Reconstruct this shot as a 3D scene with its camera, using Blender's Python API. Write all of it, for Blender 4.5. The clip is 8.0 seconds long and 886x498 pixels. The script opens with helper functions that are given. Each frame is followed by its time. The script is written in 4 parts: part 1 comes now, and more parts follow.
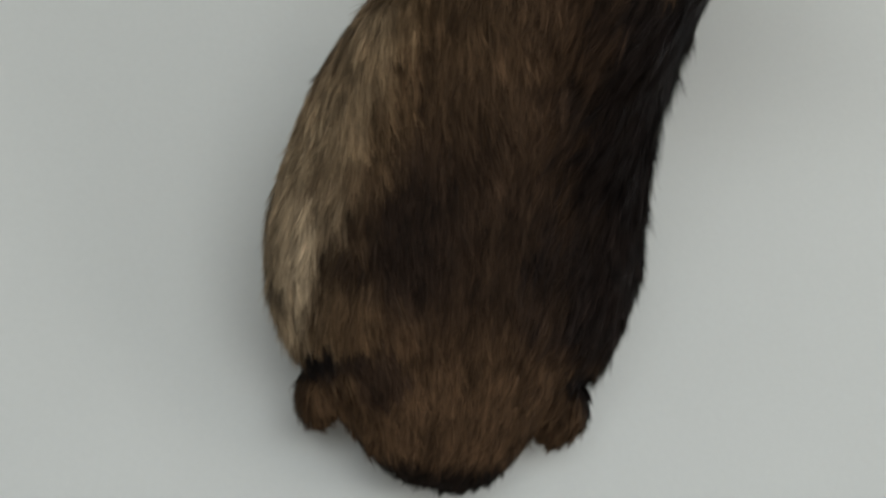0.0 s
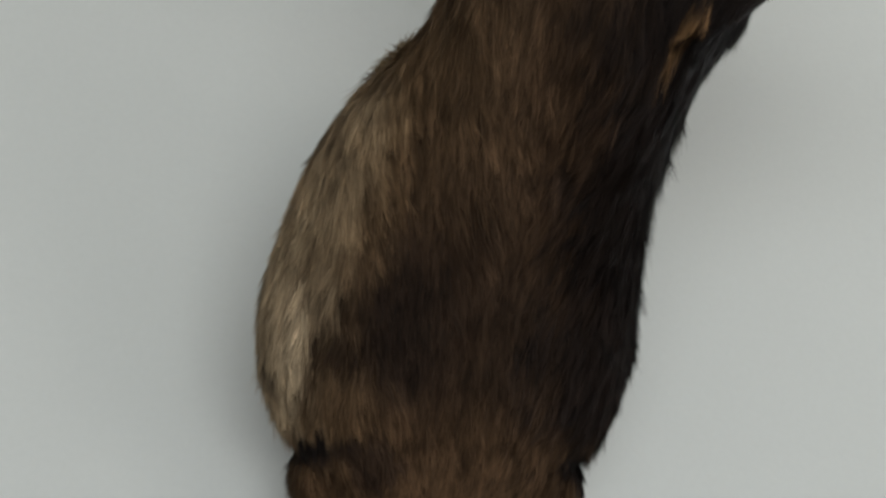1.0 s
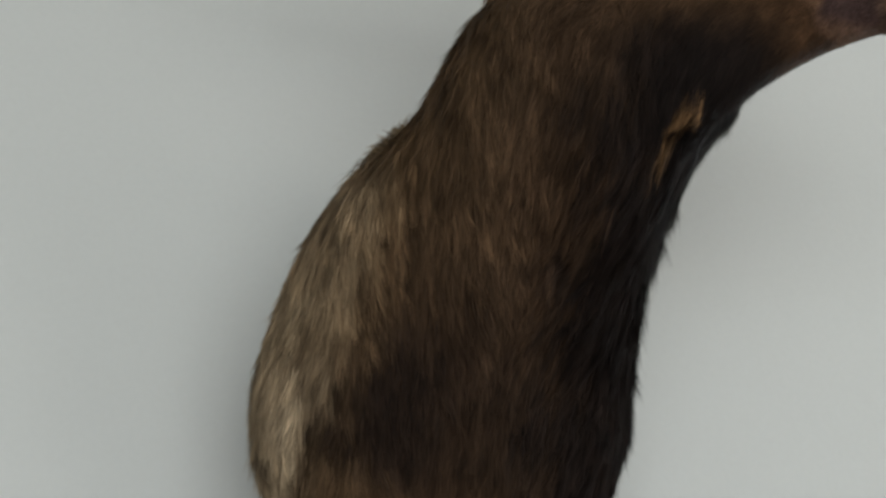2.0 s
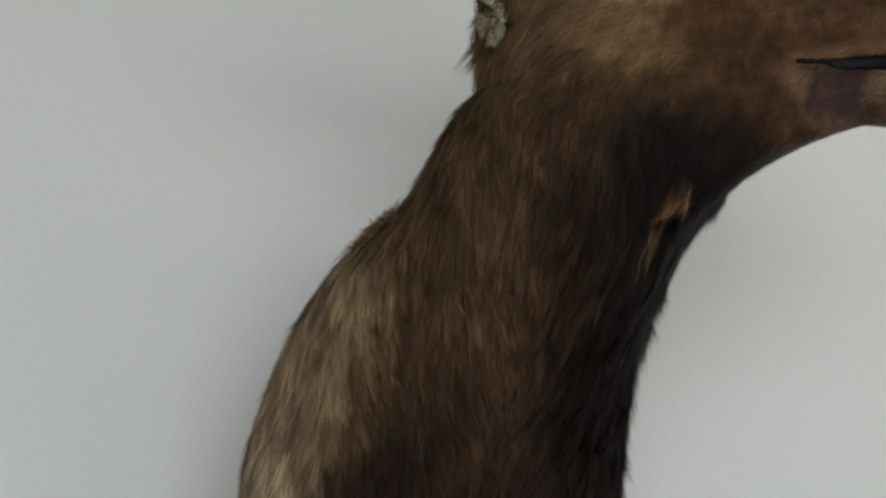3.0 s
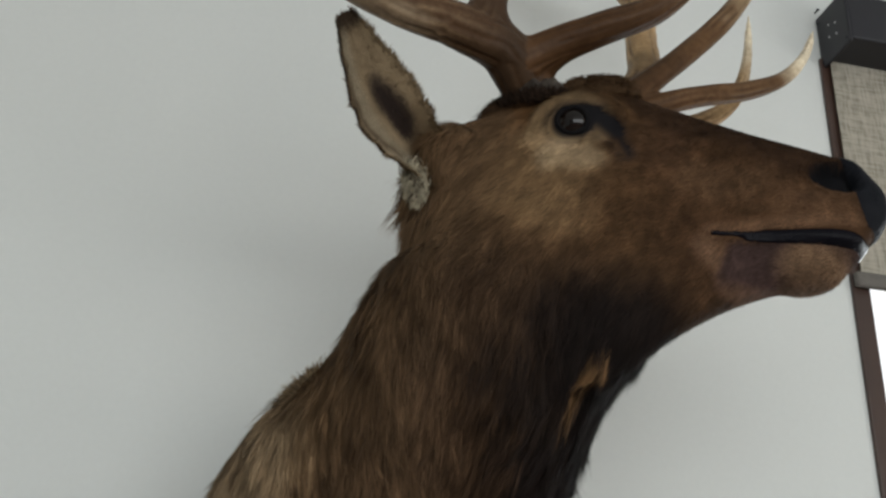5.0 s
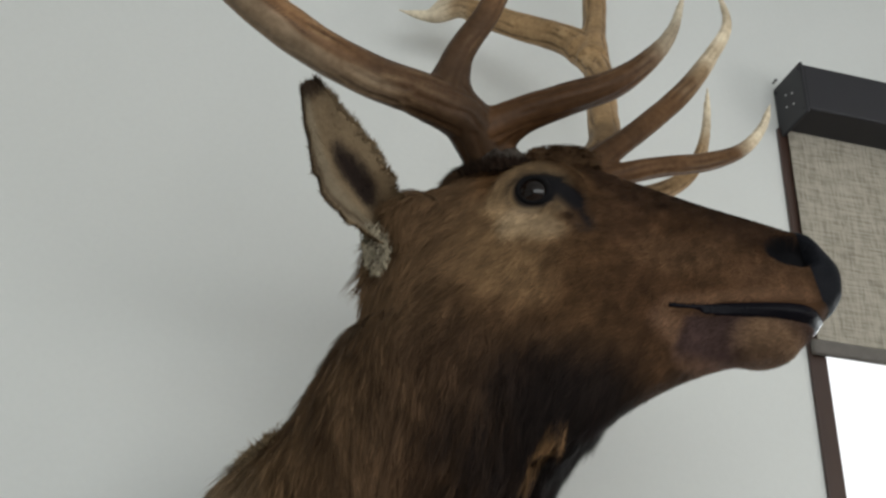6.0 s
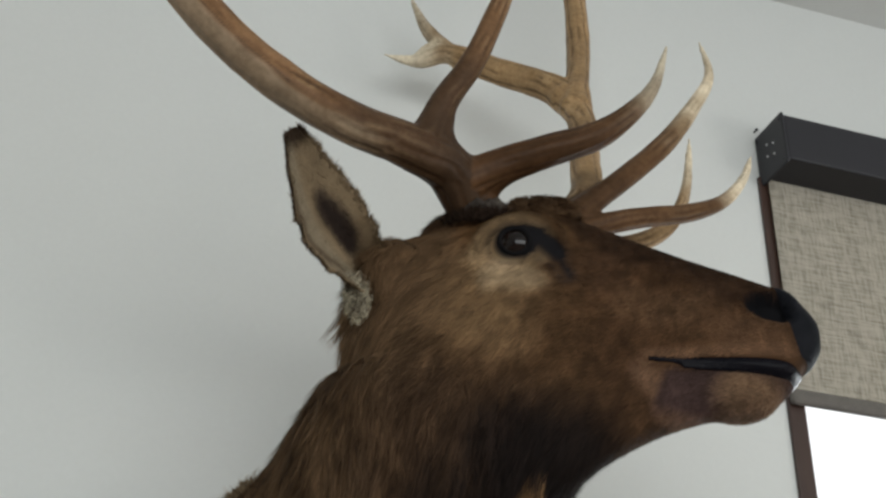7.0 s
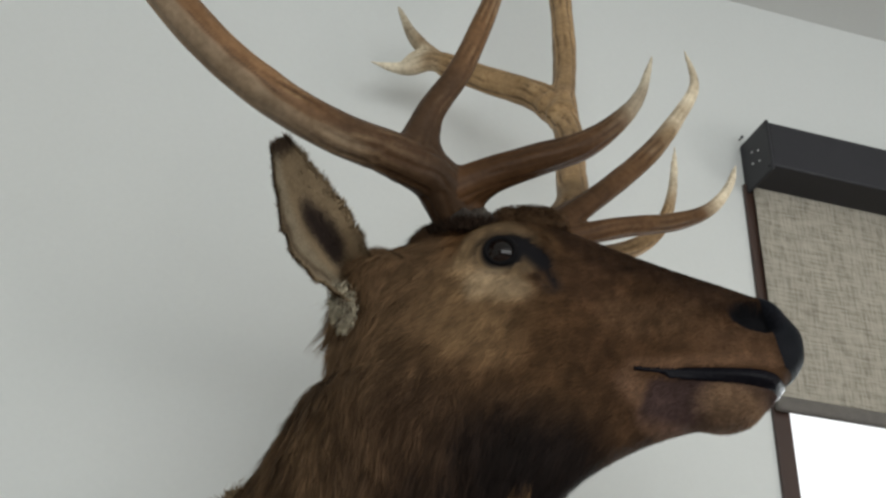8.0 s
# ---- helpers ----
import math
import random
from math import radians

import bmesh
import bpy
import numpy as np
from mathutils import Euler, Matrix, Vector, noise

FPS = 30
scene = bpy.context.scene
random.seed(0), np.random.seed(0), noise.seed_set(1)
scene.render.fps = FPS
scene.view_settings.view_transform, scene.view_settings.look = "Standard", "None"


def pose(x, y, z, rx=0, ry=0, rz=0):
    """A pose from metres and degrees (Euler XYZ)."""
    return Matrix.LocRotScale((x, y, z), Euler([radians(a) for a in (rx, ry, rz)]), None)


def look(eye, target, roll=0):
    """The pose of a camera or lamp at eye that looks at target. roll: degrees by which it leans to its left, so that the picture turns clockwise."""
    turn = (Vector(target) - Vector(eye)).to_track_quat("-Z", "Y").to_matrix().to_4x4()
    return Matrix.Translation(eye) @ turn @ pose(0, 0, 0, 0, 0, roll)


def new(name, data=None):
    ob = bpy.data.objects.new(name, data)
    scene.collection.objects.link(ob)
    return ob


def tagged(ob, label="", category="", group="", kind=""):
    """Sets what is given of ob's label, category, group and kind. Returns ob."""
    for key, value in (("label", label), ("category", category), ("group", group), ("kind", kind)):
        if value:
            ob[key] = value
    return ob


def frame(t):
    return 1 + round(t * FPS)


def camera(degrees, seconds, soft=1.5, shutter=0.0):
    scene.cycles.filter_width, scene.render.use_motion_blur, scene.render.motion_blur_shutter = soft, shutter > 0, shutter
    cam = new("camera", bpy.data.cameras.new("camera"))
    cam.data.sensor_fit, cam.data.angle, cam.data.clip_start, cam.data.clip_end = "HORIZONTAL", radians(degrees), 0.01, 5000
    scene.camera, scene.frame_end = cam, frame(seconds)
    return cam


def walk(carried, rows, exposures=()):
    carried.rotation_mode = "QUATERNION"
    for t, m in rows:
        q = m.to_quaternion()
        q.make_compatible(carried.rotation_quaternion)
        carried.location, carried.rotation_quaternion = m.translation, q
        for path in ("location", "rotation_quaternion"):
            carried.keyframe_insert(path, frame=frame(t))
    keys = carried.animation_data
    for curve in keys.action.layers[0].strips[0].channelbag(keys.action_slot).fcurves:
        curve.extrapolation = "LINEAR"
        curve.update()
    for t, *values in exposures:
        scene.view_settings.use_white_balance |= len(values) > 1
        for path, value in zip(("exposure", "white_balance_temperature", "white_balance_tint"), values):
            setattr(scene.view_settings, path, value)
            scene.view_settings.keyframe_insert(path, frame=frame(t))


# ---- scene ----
from mathutils.bvhtree import BVHTree
from mathutils.kdtree import KDTree

# ---- camera ----
cam = camera(43.0, 8.0, soft=2.6)
PATH = [
    (0, (0.132, -0.124, 1.536), (0.441, 1.772, 2.094), 3.2),
    (0.5, (0.128, -0.129, 1.564), (0.444, 1.755, 2.155), 3.0),
    (1, (0.127, -0.142, 1.594), (0.441, 1.735, 2.208), 3.0),
    (1.5, (0.121, -0.147, 1.621), (0.441, 1.718, 2.268), 2.8),
    (3, (0.111, -0.184, 1.701), (0.444, 1.646, 2.436), 2.4),
    (3.5, (0.121, -0.197, 1.726), (0.46, 1.621, 2.487), 2.3),
    (4, (0.119, -0.201, 1.745), (0.488, 1.594, 2.547), 1.9),
    (4.5, (0.13, -0.214, 1.762), (0.51, 1.56, 2.605), 1.9),
    (6, (0.132, -0.237, 1.788), (0.581, 1.454, 2.758), 1.9),
    (6.5, (0.13, -0.241, 1.794), (0.587, 1.427, 2.799), 2.0),
    (7, (0.13, -0.245, 1.802), (0.599, 1.407, 2.827), 2.3),
    (7.5, (0.13, -0.249, 1.806), (0.611, 1.394, 2.84), 1.9),
    (8, (0.129, -0.252, 1.808), (0.619, 1.391, 2.837), 2.0),
]
walk(cam, [(t, look(eye, target, roll)) for t, eye, target, roll in PATH],
     exposures=[(0.0, -0.12), (4.5, -0.02), (8.0, 0.05)])

# ---- light ----
world = bpy.data.worlds.new("sky")
scene.world = world
world.use_nodes = True
wn = world.node_tree
sky = wn.nodes.new("ShaderNodeTexSky")
sky.sky_type, sky.sun_disc = "NISHITA", False
sky.sun_elevation, sky.sun_rotation = radians(45), radians(150)
wn.links.new(sky.outputs[0], wn.nodes["Background"].inputs[0])
wn.nodes["Background"].inputs[1].default_value = 0.12


def window_light(name, eye, target, sx, sy, watts, colour):
    """Daylight that comes in through one of the room's window openings."""
    lamp = bpy.data.lights.new(name, "AREA")
    lamp.shape, lamp.size, lamp.size_y, lamp.energy, lamp.color = "RECTANGLE", sx, sy, watts, colour
    ob = new(name, lamp)
    ob.matrix_world = look(eye, target)
    return ob


SKYLIGHT = (0.915, 0.965, 0.99)
window_light("daylight_back", (0.3, -3.92, 2.2), (0.3, 0, 2.2), 5.4, 2.0, 130, SKYLIGHT)
window_light("daylight_side", (3.92, -1.6, 1.8), (0, -1.6, 1.8), 1.8, 1.5, 32, (1.0, 0.975, 0.95))
window_light("daylight_front", (2.07, 1.52, 1.85), (2.07, -1, 1.2), 1.45, 1.5, 40, SKYLIGHT)

# ---- materials ----


def material(name, rough=0.6, metal=0.0):
    m = bpy.data.materials.new(name)
    m.use_nodes = True
    b = m.node_tree.nodes["Principled BSDF"]
    b.inputs["Roughness"].default_value, b.inputs["Metallic"].default_value = rough, metal
    return m, m.node_tree, b


def node(nt, kind, **values):
    n = nt.nodes.new("ShaderNode" + kind)
    for key, value in values.items():
        n.inputs[key].default_value = value
    return n


def coords(nt, scale=(1, 1, 1)):
    tc, mp = node(nt, "TexCoord"), node(nt, "Mapping", Scale=scale)
    nt.links.new(tc.outputs["Object"], mp.inputs["Vector"])
    return mp.outputs[0]


def noise_tex(nt, vector, scale, detail=4.0, rough=0.55):
    n = node(nt, "TexNoise", Scale=scale, Detail=detail, Roughness=rough)
    nt.links.new(vector, n.inputs["Vector"])
    return n.outputs["Fac"]


def ramp(nt, fac, stops):
    r = nt.nodes.new("ShaderNodeValToRGB")
    while len(r.color_ramp.elements) < len(stops):
        r.color_ramp.elements.new(0.5)
    for e, (p, c) in zip(r.color_ramp.elements, stops):
        e.position, e.color = p, (*c, 1)
    nt.links.new(fac, r.inputs[0])
    return r.outputs[0]


def bump(nt, b, height, strength, distance):
    n = node(nt, "Bump", Strength=strength, Distance=distance)
    nt.links.new(height, n.inputs["Height"])
    nt.links.new(n.outputs[0], b.inputs["Normal"])


def mottled(name, stops, scale, rough=0.6, metal=0.0, stretch=(1, 1, 1), relief=0.3, depth=0.002, fine=8.0):
    """A surface with colour variation at two scales and fine relief."""
    m, nt, b = material(name, rough, metal)
    v = coords(nt, stretch)
    a, c = noise_tex(nt, v, scale), noise_tex(nt, v, scale * fine)
    mix = node(nt, "MixRGB", Fac=0.35)
    nt.links.new(a, mix.inputs[1])
    nt.links.new(c, mix.inputs[2])
    nt.links.new(ramp(nt, mix.outputs[0], stops), b.inputs["Base Color"])
    bump(nt, b, c, relief, depth)
    return m


PLASTER = mottled("painted_plaster", [(0.3, (0.62, 0.63, 0.61)), (0.7, (0.66, 0.67, 0.65))], 1.2, 0.85, relief=0.15, depth=0.001, fine=90)
CEILING = mottled("ceiling_paint", [(0.3, (0.66, 0.66, 0.64)), (0.7, (0.71, 0.71, 0.69))], 1.5, 0.9, relief=0.2, depth=0.001, fine=80)
FLOORING = mottled("carpet", [(0.3, (0.16, 0.14, 0.12)), (0.7, (0.24, 0.21, 0.18))], 6, 0.95, relief=0.6, depth=0.004, fine=40)
BLACK_METAL = mottled("black_powder_coat", [(0.3, (0.009, 0.009, 0.012)), (0.7, (0.014, 0.013, 0.018))], 8, 0.5, relief=0.1, depth=0.0004, fine=60)
BROWN_FRAME = mottled("brown_window_frame", [(0.3, (0.035, 0.017, 0.012)), (0.7, (0.055, 0.028, 0.019))], 9, 0.4, stretch=(1, 1, 0.2), relief=0.1, depth=0.0004)
HEM = mottled("grey_hem_fabric", [(0.3, (0.10, 0.09, 0.08)), (0.7, (0.15, 0.135, 0.12))], 40, 0.8, relief=0.4, depth=0.0006)
STEEL = mottled("screw_steel", [(0.3, (0.5, 0.5, 0.5)), (0.7, (0.65, 0.65, 0.65))], 60, 0.35, 1.0)


def glass_material():
    m, nt, b = material("window_glass", 0.02)
    b.inputs["Transmission Weight"].default_value, b.inputs["IOR"].default_value = 1.0, 1.45
    return m


GLASS = glass_material()


def woven_material():
    """Linen-like shade cloth: crossing threads of uneven thickness, lit through from behind."""
    m, nt, b = material("woven_shade", 0.85)
    warp, weft = noise_tex(nt, coords(nt, (270, 270, 30)), 1.0, 3.0), noise_tex(nt, coords(nt, (22, 22, 330)), 1.0, 3.0)
    mix = node(nt, "MixRGB", Fac=0.5)
    nt.links.new(warp, mix.inputs[1])
    nt.links.new(weft, mix.inputs[2])
    col = ramp(nt, mix.outputs[0], [(0.35, (0.27, 0.24, 0.19)), (0.5, (0.47, 0.43, 0.355)), (0.64, (0.58, 0.54, 0.46))])
    nt.links.new(col, b.inputs["Base Color"])
    bump(nt, b, mix.outputs[0], 0.5, 0.001)
    thin = nt.nodes.new("ShaderNodeBsdfTranslucent")
    nt.links.new(col, thin.inputs["Color"])
    both = node(nt, "MixShader", Fac=0.35)
    nt.links.new(b.outputs[0], both.inputs[1])
    nt.links.new(thin.outputs[0], both.inputs[2])
    nt.links.new(both.outputs[0], nt.nodes["Material Output"].inputs[0])
    return m


SHADE = woven_material()


def backdrop_material():
    m, nt, b = material("bright_overcast_outdoors", 1.0)
    e = node(nt, "Emission", Color=(0.97, 0.985, 1.0, 1), Strength=1.6)
    nt.links.new(e.outputs[0], nt.nodes["Material Output"].inputs[0])
    return m


OUTDOORS = backdrop_material()


def coat_material(name, rough, spread, gloss):
    """Hair or skin: its natural markings and painted shading come with the mesh, the strand-to-strand variation from
    here.
    """
    m, nt, b = material(name, rough)
    mark = nt.nodes.new("ShaderNodeVertexColor")
    mark.layer_name = "coat"
    geo = nt.nodes.new("ShaderNodeNewGeometry")
    scale = node(nt, "MapRange")
    scale.inputs["To Min"].default_value, scale.inputs["To Max"].default_value = 1 - spread, 1 + spread
    nt.links.new(geo.outputs["Random Per Island"], scale.inputs["Value"])
    mul = node(nt, "MixRGB", Fac=1.0)
    mul.blend_type = "MULTIPLY"
    nt.links.new(mark.outputs[0], mul.inputs[1])
    nt.links.new(scale.outputs[0], mul.inputs[2])
    nt.links.new(mul.outputs[0], b.inputs["Base Color"])
    b.inputs["Specular IOR Level"].default_value = gloss
    return m


FUR = coat_material("elk_fur", 0.6, 0.36, 0.06)
HIDE = coat_material("elk_hide", 0.8, 0.0, 0.03)


def antler_material():
    m, nt, b = material("antler_bone", 0.42)
    mark = nt.nodes.new("ShaderNodeVertexColor")
    mark.layer_name = "coat"
    v = coords(nt)
    big, fine = noise_tex(nt, v, 14, 5), noise_tex(nt, v, 120, 5)
    mix = node(nt, "MixRGB", Fac=0.5)
    nt.links.new(big, mix.inputs[1])
    nt.links.new(fine, mix.inputs[2])
    mul = node(nt, "MixRGB", Fac=1.0)
    mul.blend_type = "MULTIPLY"
    nt.links.new(mark.outputs[0], mul.inputs[1])
    nt.links.new(ramp(nt, mix.outputs[0], [(0.35, (0.70, 0.66, 0.62)), (0.62, (1.15, 1.15, 1.15))]), mul.inputs[2])
    nt.links.new(mul.outputs[0], b.inputs["Base Color"])
    bump(nt, b, mix.outputs[0], 0.35, 0.002)
    return m


ANTLER = antler_material()
BURR = mottled("antler_burr", [(0.40, (0.02, 0.013, 0.009)), (0.62, (0.05, 0.037, 0.025)), (0.76, (0.22, 0.20, 0.165))], 90, 0.6, relief=0.8, depth=0.004)
SKIN = mottled("black_nose_skin", [(0.3, (0.006, 0.007, 0.009)), (0.7, (0.014, 0.014, 0.017))], 60, 0.5, relief=0.6, depth=0.0012, fine=6)
LID = mottled("black_eyelid", [(0.3, (0.007, 0.007, 0.008)), (0.7, (0.013, 0.012, 0.012))], 60, 0.6, relief=0.4, depth=0.001)
LIP = mottled("glossy_black_lip", [(0.3, (0.004, 0.004, 0.006)), (0.7, (0.007, 0.006, 0.008))], 50, 0.20, relief=0.7, depth=0.0015, fine=5)
EYE = mottled("dark_glass_eye", [(0.3, (0.004, 0.003, 0.003)), (0.7, (0.014, 0.007, 0.004))], 40, 0.04, relief=0.0)

for m, gloss in ((SKIN, 0.03), (LID, 0.01), (LIP, 0.06), (EYE, 0.30), (ANTLER, 0.10)):
    m.node_tree.nodes["Principled BSDF"].inputs["Specular IOR Level"].default_value = gloss

# ---- building helpers ----


def part(name, bm, mat, parent=None, label="", smooth=False):
    mesh = bpy.data.meshes.new(name)
    bm.to_mesh(mesh)
    bm.free()
    mesh.materials.append(mat)
    if smooth:
        mesh.shade_smooth()
    ob = new(name, mesh)
    ob.parent = parent
    return tagged(ob, label)


def thing(name, place, label, category, group="", kind=""):
    ob = new(name)
    ob.empty_display_size = 0.1
    ob.matrix_world = Matrix.Translation(place)
    return tagged(ob, label, category, group, kind)


def box(bm, x0, x1, y0, y1, z0, z1, bevel=0.0):
    made = bmesh.ops.create_cube(bm, size=1.0, matrix=Matrix.LocRotScale(
        ((x0 + x1) / 2, (y0 + y1) / 2, (z0 + z1) / 2), None, (x1 - x0, y1 - y0, z1 - z0)))
    if bevel:
        edges = list({e for v in made["verts"] for e in v.link_edges})
        bmesh.ops.bevel(bm, geom=edges, offset=bevel, segments=2, affect="EDGES", profile=0.5)
    return bm


def block(name, parent, mat, x0, x1, y0, y1, z0, z1, bevel=0.0, label=""):
    """A box-shaped part given in world metres."""
    p = parent.matrix_world.translation if parent else Vector()
    return part(name, box(bmesh.new(), x0 - p.x, x1 - p.x, y0 - p.y, y1 - p.y, z0 - p.z, z1 - p.z, bevel), mat, parent, label)


def loft(rings, sides=40):
    """A closed tube through rings of points; the ends are capped."""
    verts = [p for ring in rings for p in ring]
    n = len(rings[0])
    faces = [(i * n + j, i * n + (j + 1) % n, (i + 1) * n + (j + 1) % n, (i + 1) * n + j) for i in range(len(rings) - 1) for j in range(n)]
    faces += [tuple(range(n))[::-1], tuple(range((len(rings) - 1) * n, len(rings) * n))]
    return verts, faces


def spline(rows, steps):
    """Catmull-Rom through rows of numbers."""
    a = np.array(rows, float)
    p = np.vstack([2 * a[0] - a[1], a, 2 * a[-1] - a[-2]])
    out = []
    for i in range(1, len(p) - 2):
        for t in np.linspace(0, 1, steps, endpoint=False):
            out.append(0.5 * (2 * p[i] + (p[i + 1] - p[i - 1]) * t + (2 * p[i - 1] - 5 * p[i] + 4 * p[i + 1] - p[i + 2]) * t * t
                              + (3 * p[i] - p[i - 1] - 3 * p[i + 1] + p[i + 2]) * t**3))
    out.append(a[-1])
    return np.array(out)


def tube(points, radii, sides=14):
    """Rings of a round tube along points."""
    rings, side = [], None
    for i, p in enumerate(points):
        d = Vector(points[min(i + 1, len(points) - 1)]) - Vector(points[max(i - 1, 0)])
        d.normalize()
        side = (side - d * side.dot(d)).normalized() if side else d.orthogonal().normalized()
        up = d.cross(side)
        rings.append([Vector(p) + float(radii[i]) * (math.cos(a) * side + math.sin(a) * up) for a in np.linspace(0, 2 * math.pi, sides, endpoint=False)])
    return rings


def fused(name, pieces, voxel, rounds):
    """One smooth closed mesh out of overlapping closed pieces (verts, faces)."""
    verts, faces = [], []
    for v, f in pieces:
        faces += [tuple(i + len(verts) for i in face) for face in f]
        verts += [tuple(p) for p in v]
    mesh = bpy.data.meshes.new(name)
    mesh.from_pydata(verts, [], faces)
    bm = bmesh.new()
    bm.from_mesh(mesh)
    bmesh.ops.recalc_face_normals(bm, faces=bm.faces)
    bm.to_mesh(mesh)
    bm.free()
    ob = new(name, mesh)
    r = ob.modifiers.new("remesh", "REMESH")
    r.mode, r.voxel_size = "VOXEL", voxel
    s = ob.modifiers.new("smooth", "SMOOTH")
    s.factor, s.iterations = 0.5, rounds
    bpy.context.view_layer.update()
    done = bpy.data.meshes.new_from_object(ob.evaluated_get(bpy.context.evaluated_depsgraph_get()))
    done.name = name
    bpy.data.objects.remove(ob)
    bpy.data.meshes.remove(mesh)
    return done


def places(mesh):
    co = np.empty(len(mesh.vertices) * 3, np.float32)
    mesh.vertices.foreach_get("co", co)
    no = np.empty(len(mesh.vertices) * 3, np.float32)
    mesh.vertices.foreach_get("normal", no)
    return co.reshape(-1, 3).astype(float), no.reshape(-1, 3).astype(float)


def mark(mesh, colours):
    layer = mesh.color_attributes.new("coat", "FLOAT_COLOR", "POINT")
    layer.data.foreach_set("color", np.hstack([colours, np.ones((len(colours), 1))]).astype(np.float32).ravel())


# ---- the room ----
WALL_Y, CEIL_Z = 1.4, 3.65
WX0, WX1, WZ0, WZ1 = 1.295, 2.85, 1.05, 3.13


def wall(name, pieces):
    bm = bmesh.new()
    for p in pieces:
        box(bm, *p)
    return tagged(part(name, bm, PLASTER), "smooth off-white painted plaster wall", "wall", kind="structure")


wall("wall_north", [(-4, WX0, WALL_Y, 1.55, 0, CEIL_Z), (WX1, 4, WALL_Y, 1.55, 0, CEIL_Z), (WX0, WX1, WALL_Y, 1.55, 0, WZ0), (WX0, WX1, WALL_Y, 1.55, WZ1, CEIL_Z)])
wall("wall_south", [(-4, -2.4, -4.15, -4, 0, CEIL_Z), (3.0, 4, -4.15, -4, 0, CEIL_Z), (-2.4, 3.0, -4.15, -4, 0, 1.2), (-2.4, 3.0, -4.15, -4, 3.2, CEIL_Z)])
wall("wall_east", [(4, 4.15, -4.15, -2.5, 0, CEIL_Z), (4, 4.15, -0.7, 1.55, 0, CEIL_Z), (4, 4.15, -2.5, -0.7, 0, 1.05), (4, 4.15, -2.5, -0.7, 2.55, CEIL_Z)])
wall("wall_west", [(-4.15, -4, -4.15, 1.55, 0, CEIL_Z)])
tagged(part("floor", box(bmesh.new(), -4.15, 4.15, -4.15, 1.55, -0.12, 0), FLOORING), "plain brown carpeted floor", "floor", kind="structure")
tagged(part("ceiling", box(bmesh.new(), -4.15, 4.15, -4.15, 1.55, CEIL_Z, CEIL_Z + 0.12), CEILING), "flat white painted ceiling", "ceiling", kind="structure")

# ---- window with its shade ----
window = thing("window_1", (WX0, WALL_Y, WZ0), "tall window in a thin dark brown frame, bright white outside", "window", kind="structure")
FR = 0.032
block("window_frame", window, BROWN_FRAME, WX0 - FR - 0.005, WX0 - 0.002, WALL_Y - 0.008, WALL_Y + 0.09, WZ0 - FR, WZ1, 0.003)
block("window_frame", window, BROWN_FRAME, WX1 - 0.004, WX1 + FR, WALL_Y - 0.008, WALL_Y + 0.09, WZ0 - FR, WZ1, 0.003)
block("window_frame", window, BROWN_FRAME, WX0 + 0.004, WX1 - 0.004, WALL_Y - 0.008, WALL_Y + 0.09, WZ0 - FR, WZ0 + 0.004, 0.003)
block("window_frame", window, BROWN_FRAME, WX0 + 0.004, WX1 - 0.004, WALL_Y - 0.008, WALL_Y + 0.09, WZ1 - 0.03, WZ1, 0.003)
pane = block("pane", window, GLASS, WX0 + 0.004, WX1 - 0.004, WALL_Y + 0.05, WALL_Y + 0.056, WZ0 + 0.004, WZ1 - 0.03)
pane.visible_shadow = False
backdrop = tagged(block("backdrop", None, OUTDOORS, WX0 - 3, WX1 + 3, 4.5, 4.52, -1, 6), "bright white overcast outdoors beyond the window", "backdrop", kind="structure")

shade = thing("roller_shade", (1.27, WALL_Y, 3.11), "half-lowered beige woven roller shade in a black cassette above the window", "roller shade")
SX0, SX1 = 1.268, 2.88
block("cassette", shade, BLACK_METAL, SX0 + 0.004, SX1, 1.302, 1.399, 3.118, 3.227, 0.004, "black metal cassette box")
block("end_cap", shade, BLACK_METAL, SX0 - 0.004, SX0 + 0.003, 1.298, 1.3995, 3.106, 3.229, 0.003, "black end plate with small screws")
block("fabric", shade, SHADE, SX0 + 0.006, SX1 - 0.02, 1.383, 1.385, 2.64, 3.14, 0, "beige linen-like woven fabric")
block("hem_bar", shade, HEM, SX0 - 0.010, SX1 - 0.02, 1.374, 1.3895, 2.625, 2.655, 0.006, "grey fabric-covered hem bar")
for sy, sz in ((1.336, 3.176), (1.358, 3.186), (1.336, 3.150), (1.360, 3.158)):
    bm = bmesh.new()
    bmesh.ops.create_cone(bm, cap_ends=True, segments=10, radius1=0.0024, radius2=0.0018, depth=0.002,
                          matrix=Matrix.Translation(Vector((SX0 - 0.0048, sy, sz)) - shade.matrix_world.translation) @ Euler((0, -math.pi / 2, 0)).to_matrix().to_4x4())
    part("screw", bm, STEEL, shade, "small steel screw")
for sy, sz in ((1.308, 3.216), (1.308, 3.120), (1.392, 3.216), (1.392, 3.118)):
    bm = bmesh.new()
    bmesh.ops.create_cone(bm, cap_ends=True, segments=10, radius1=0.0036, radius2=0.003, depth=0.0025,
                          matrix=Matrix.Translation(Vector((SX0 - 0.005, sy, sz)) - shade.matrix_world.translation) @ Euler((0, -math.pi / 2, 0)).to_matrix().to_4x4())
    part("corner_rivet", bm, BLACK_METAL, shade)

# ---- mounted elk head ----
HEAD = Vector((0.558, 0.868, 2.45))
FORE, SIDE = Vector((0.866, -0.5, 0)), Vector((0.5, 0.866, 0))


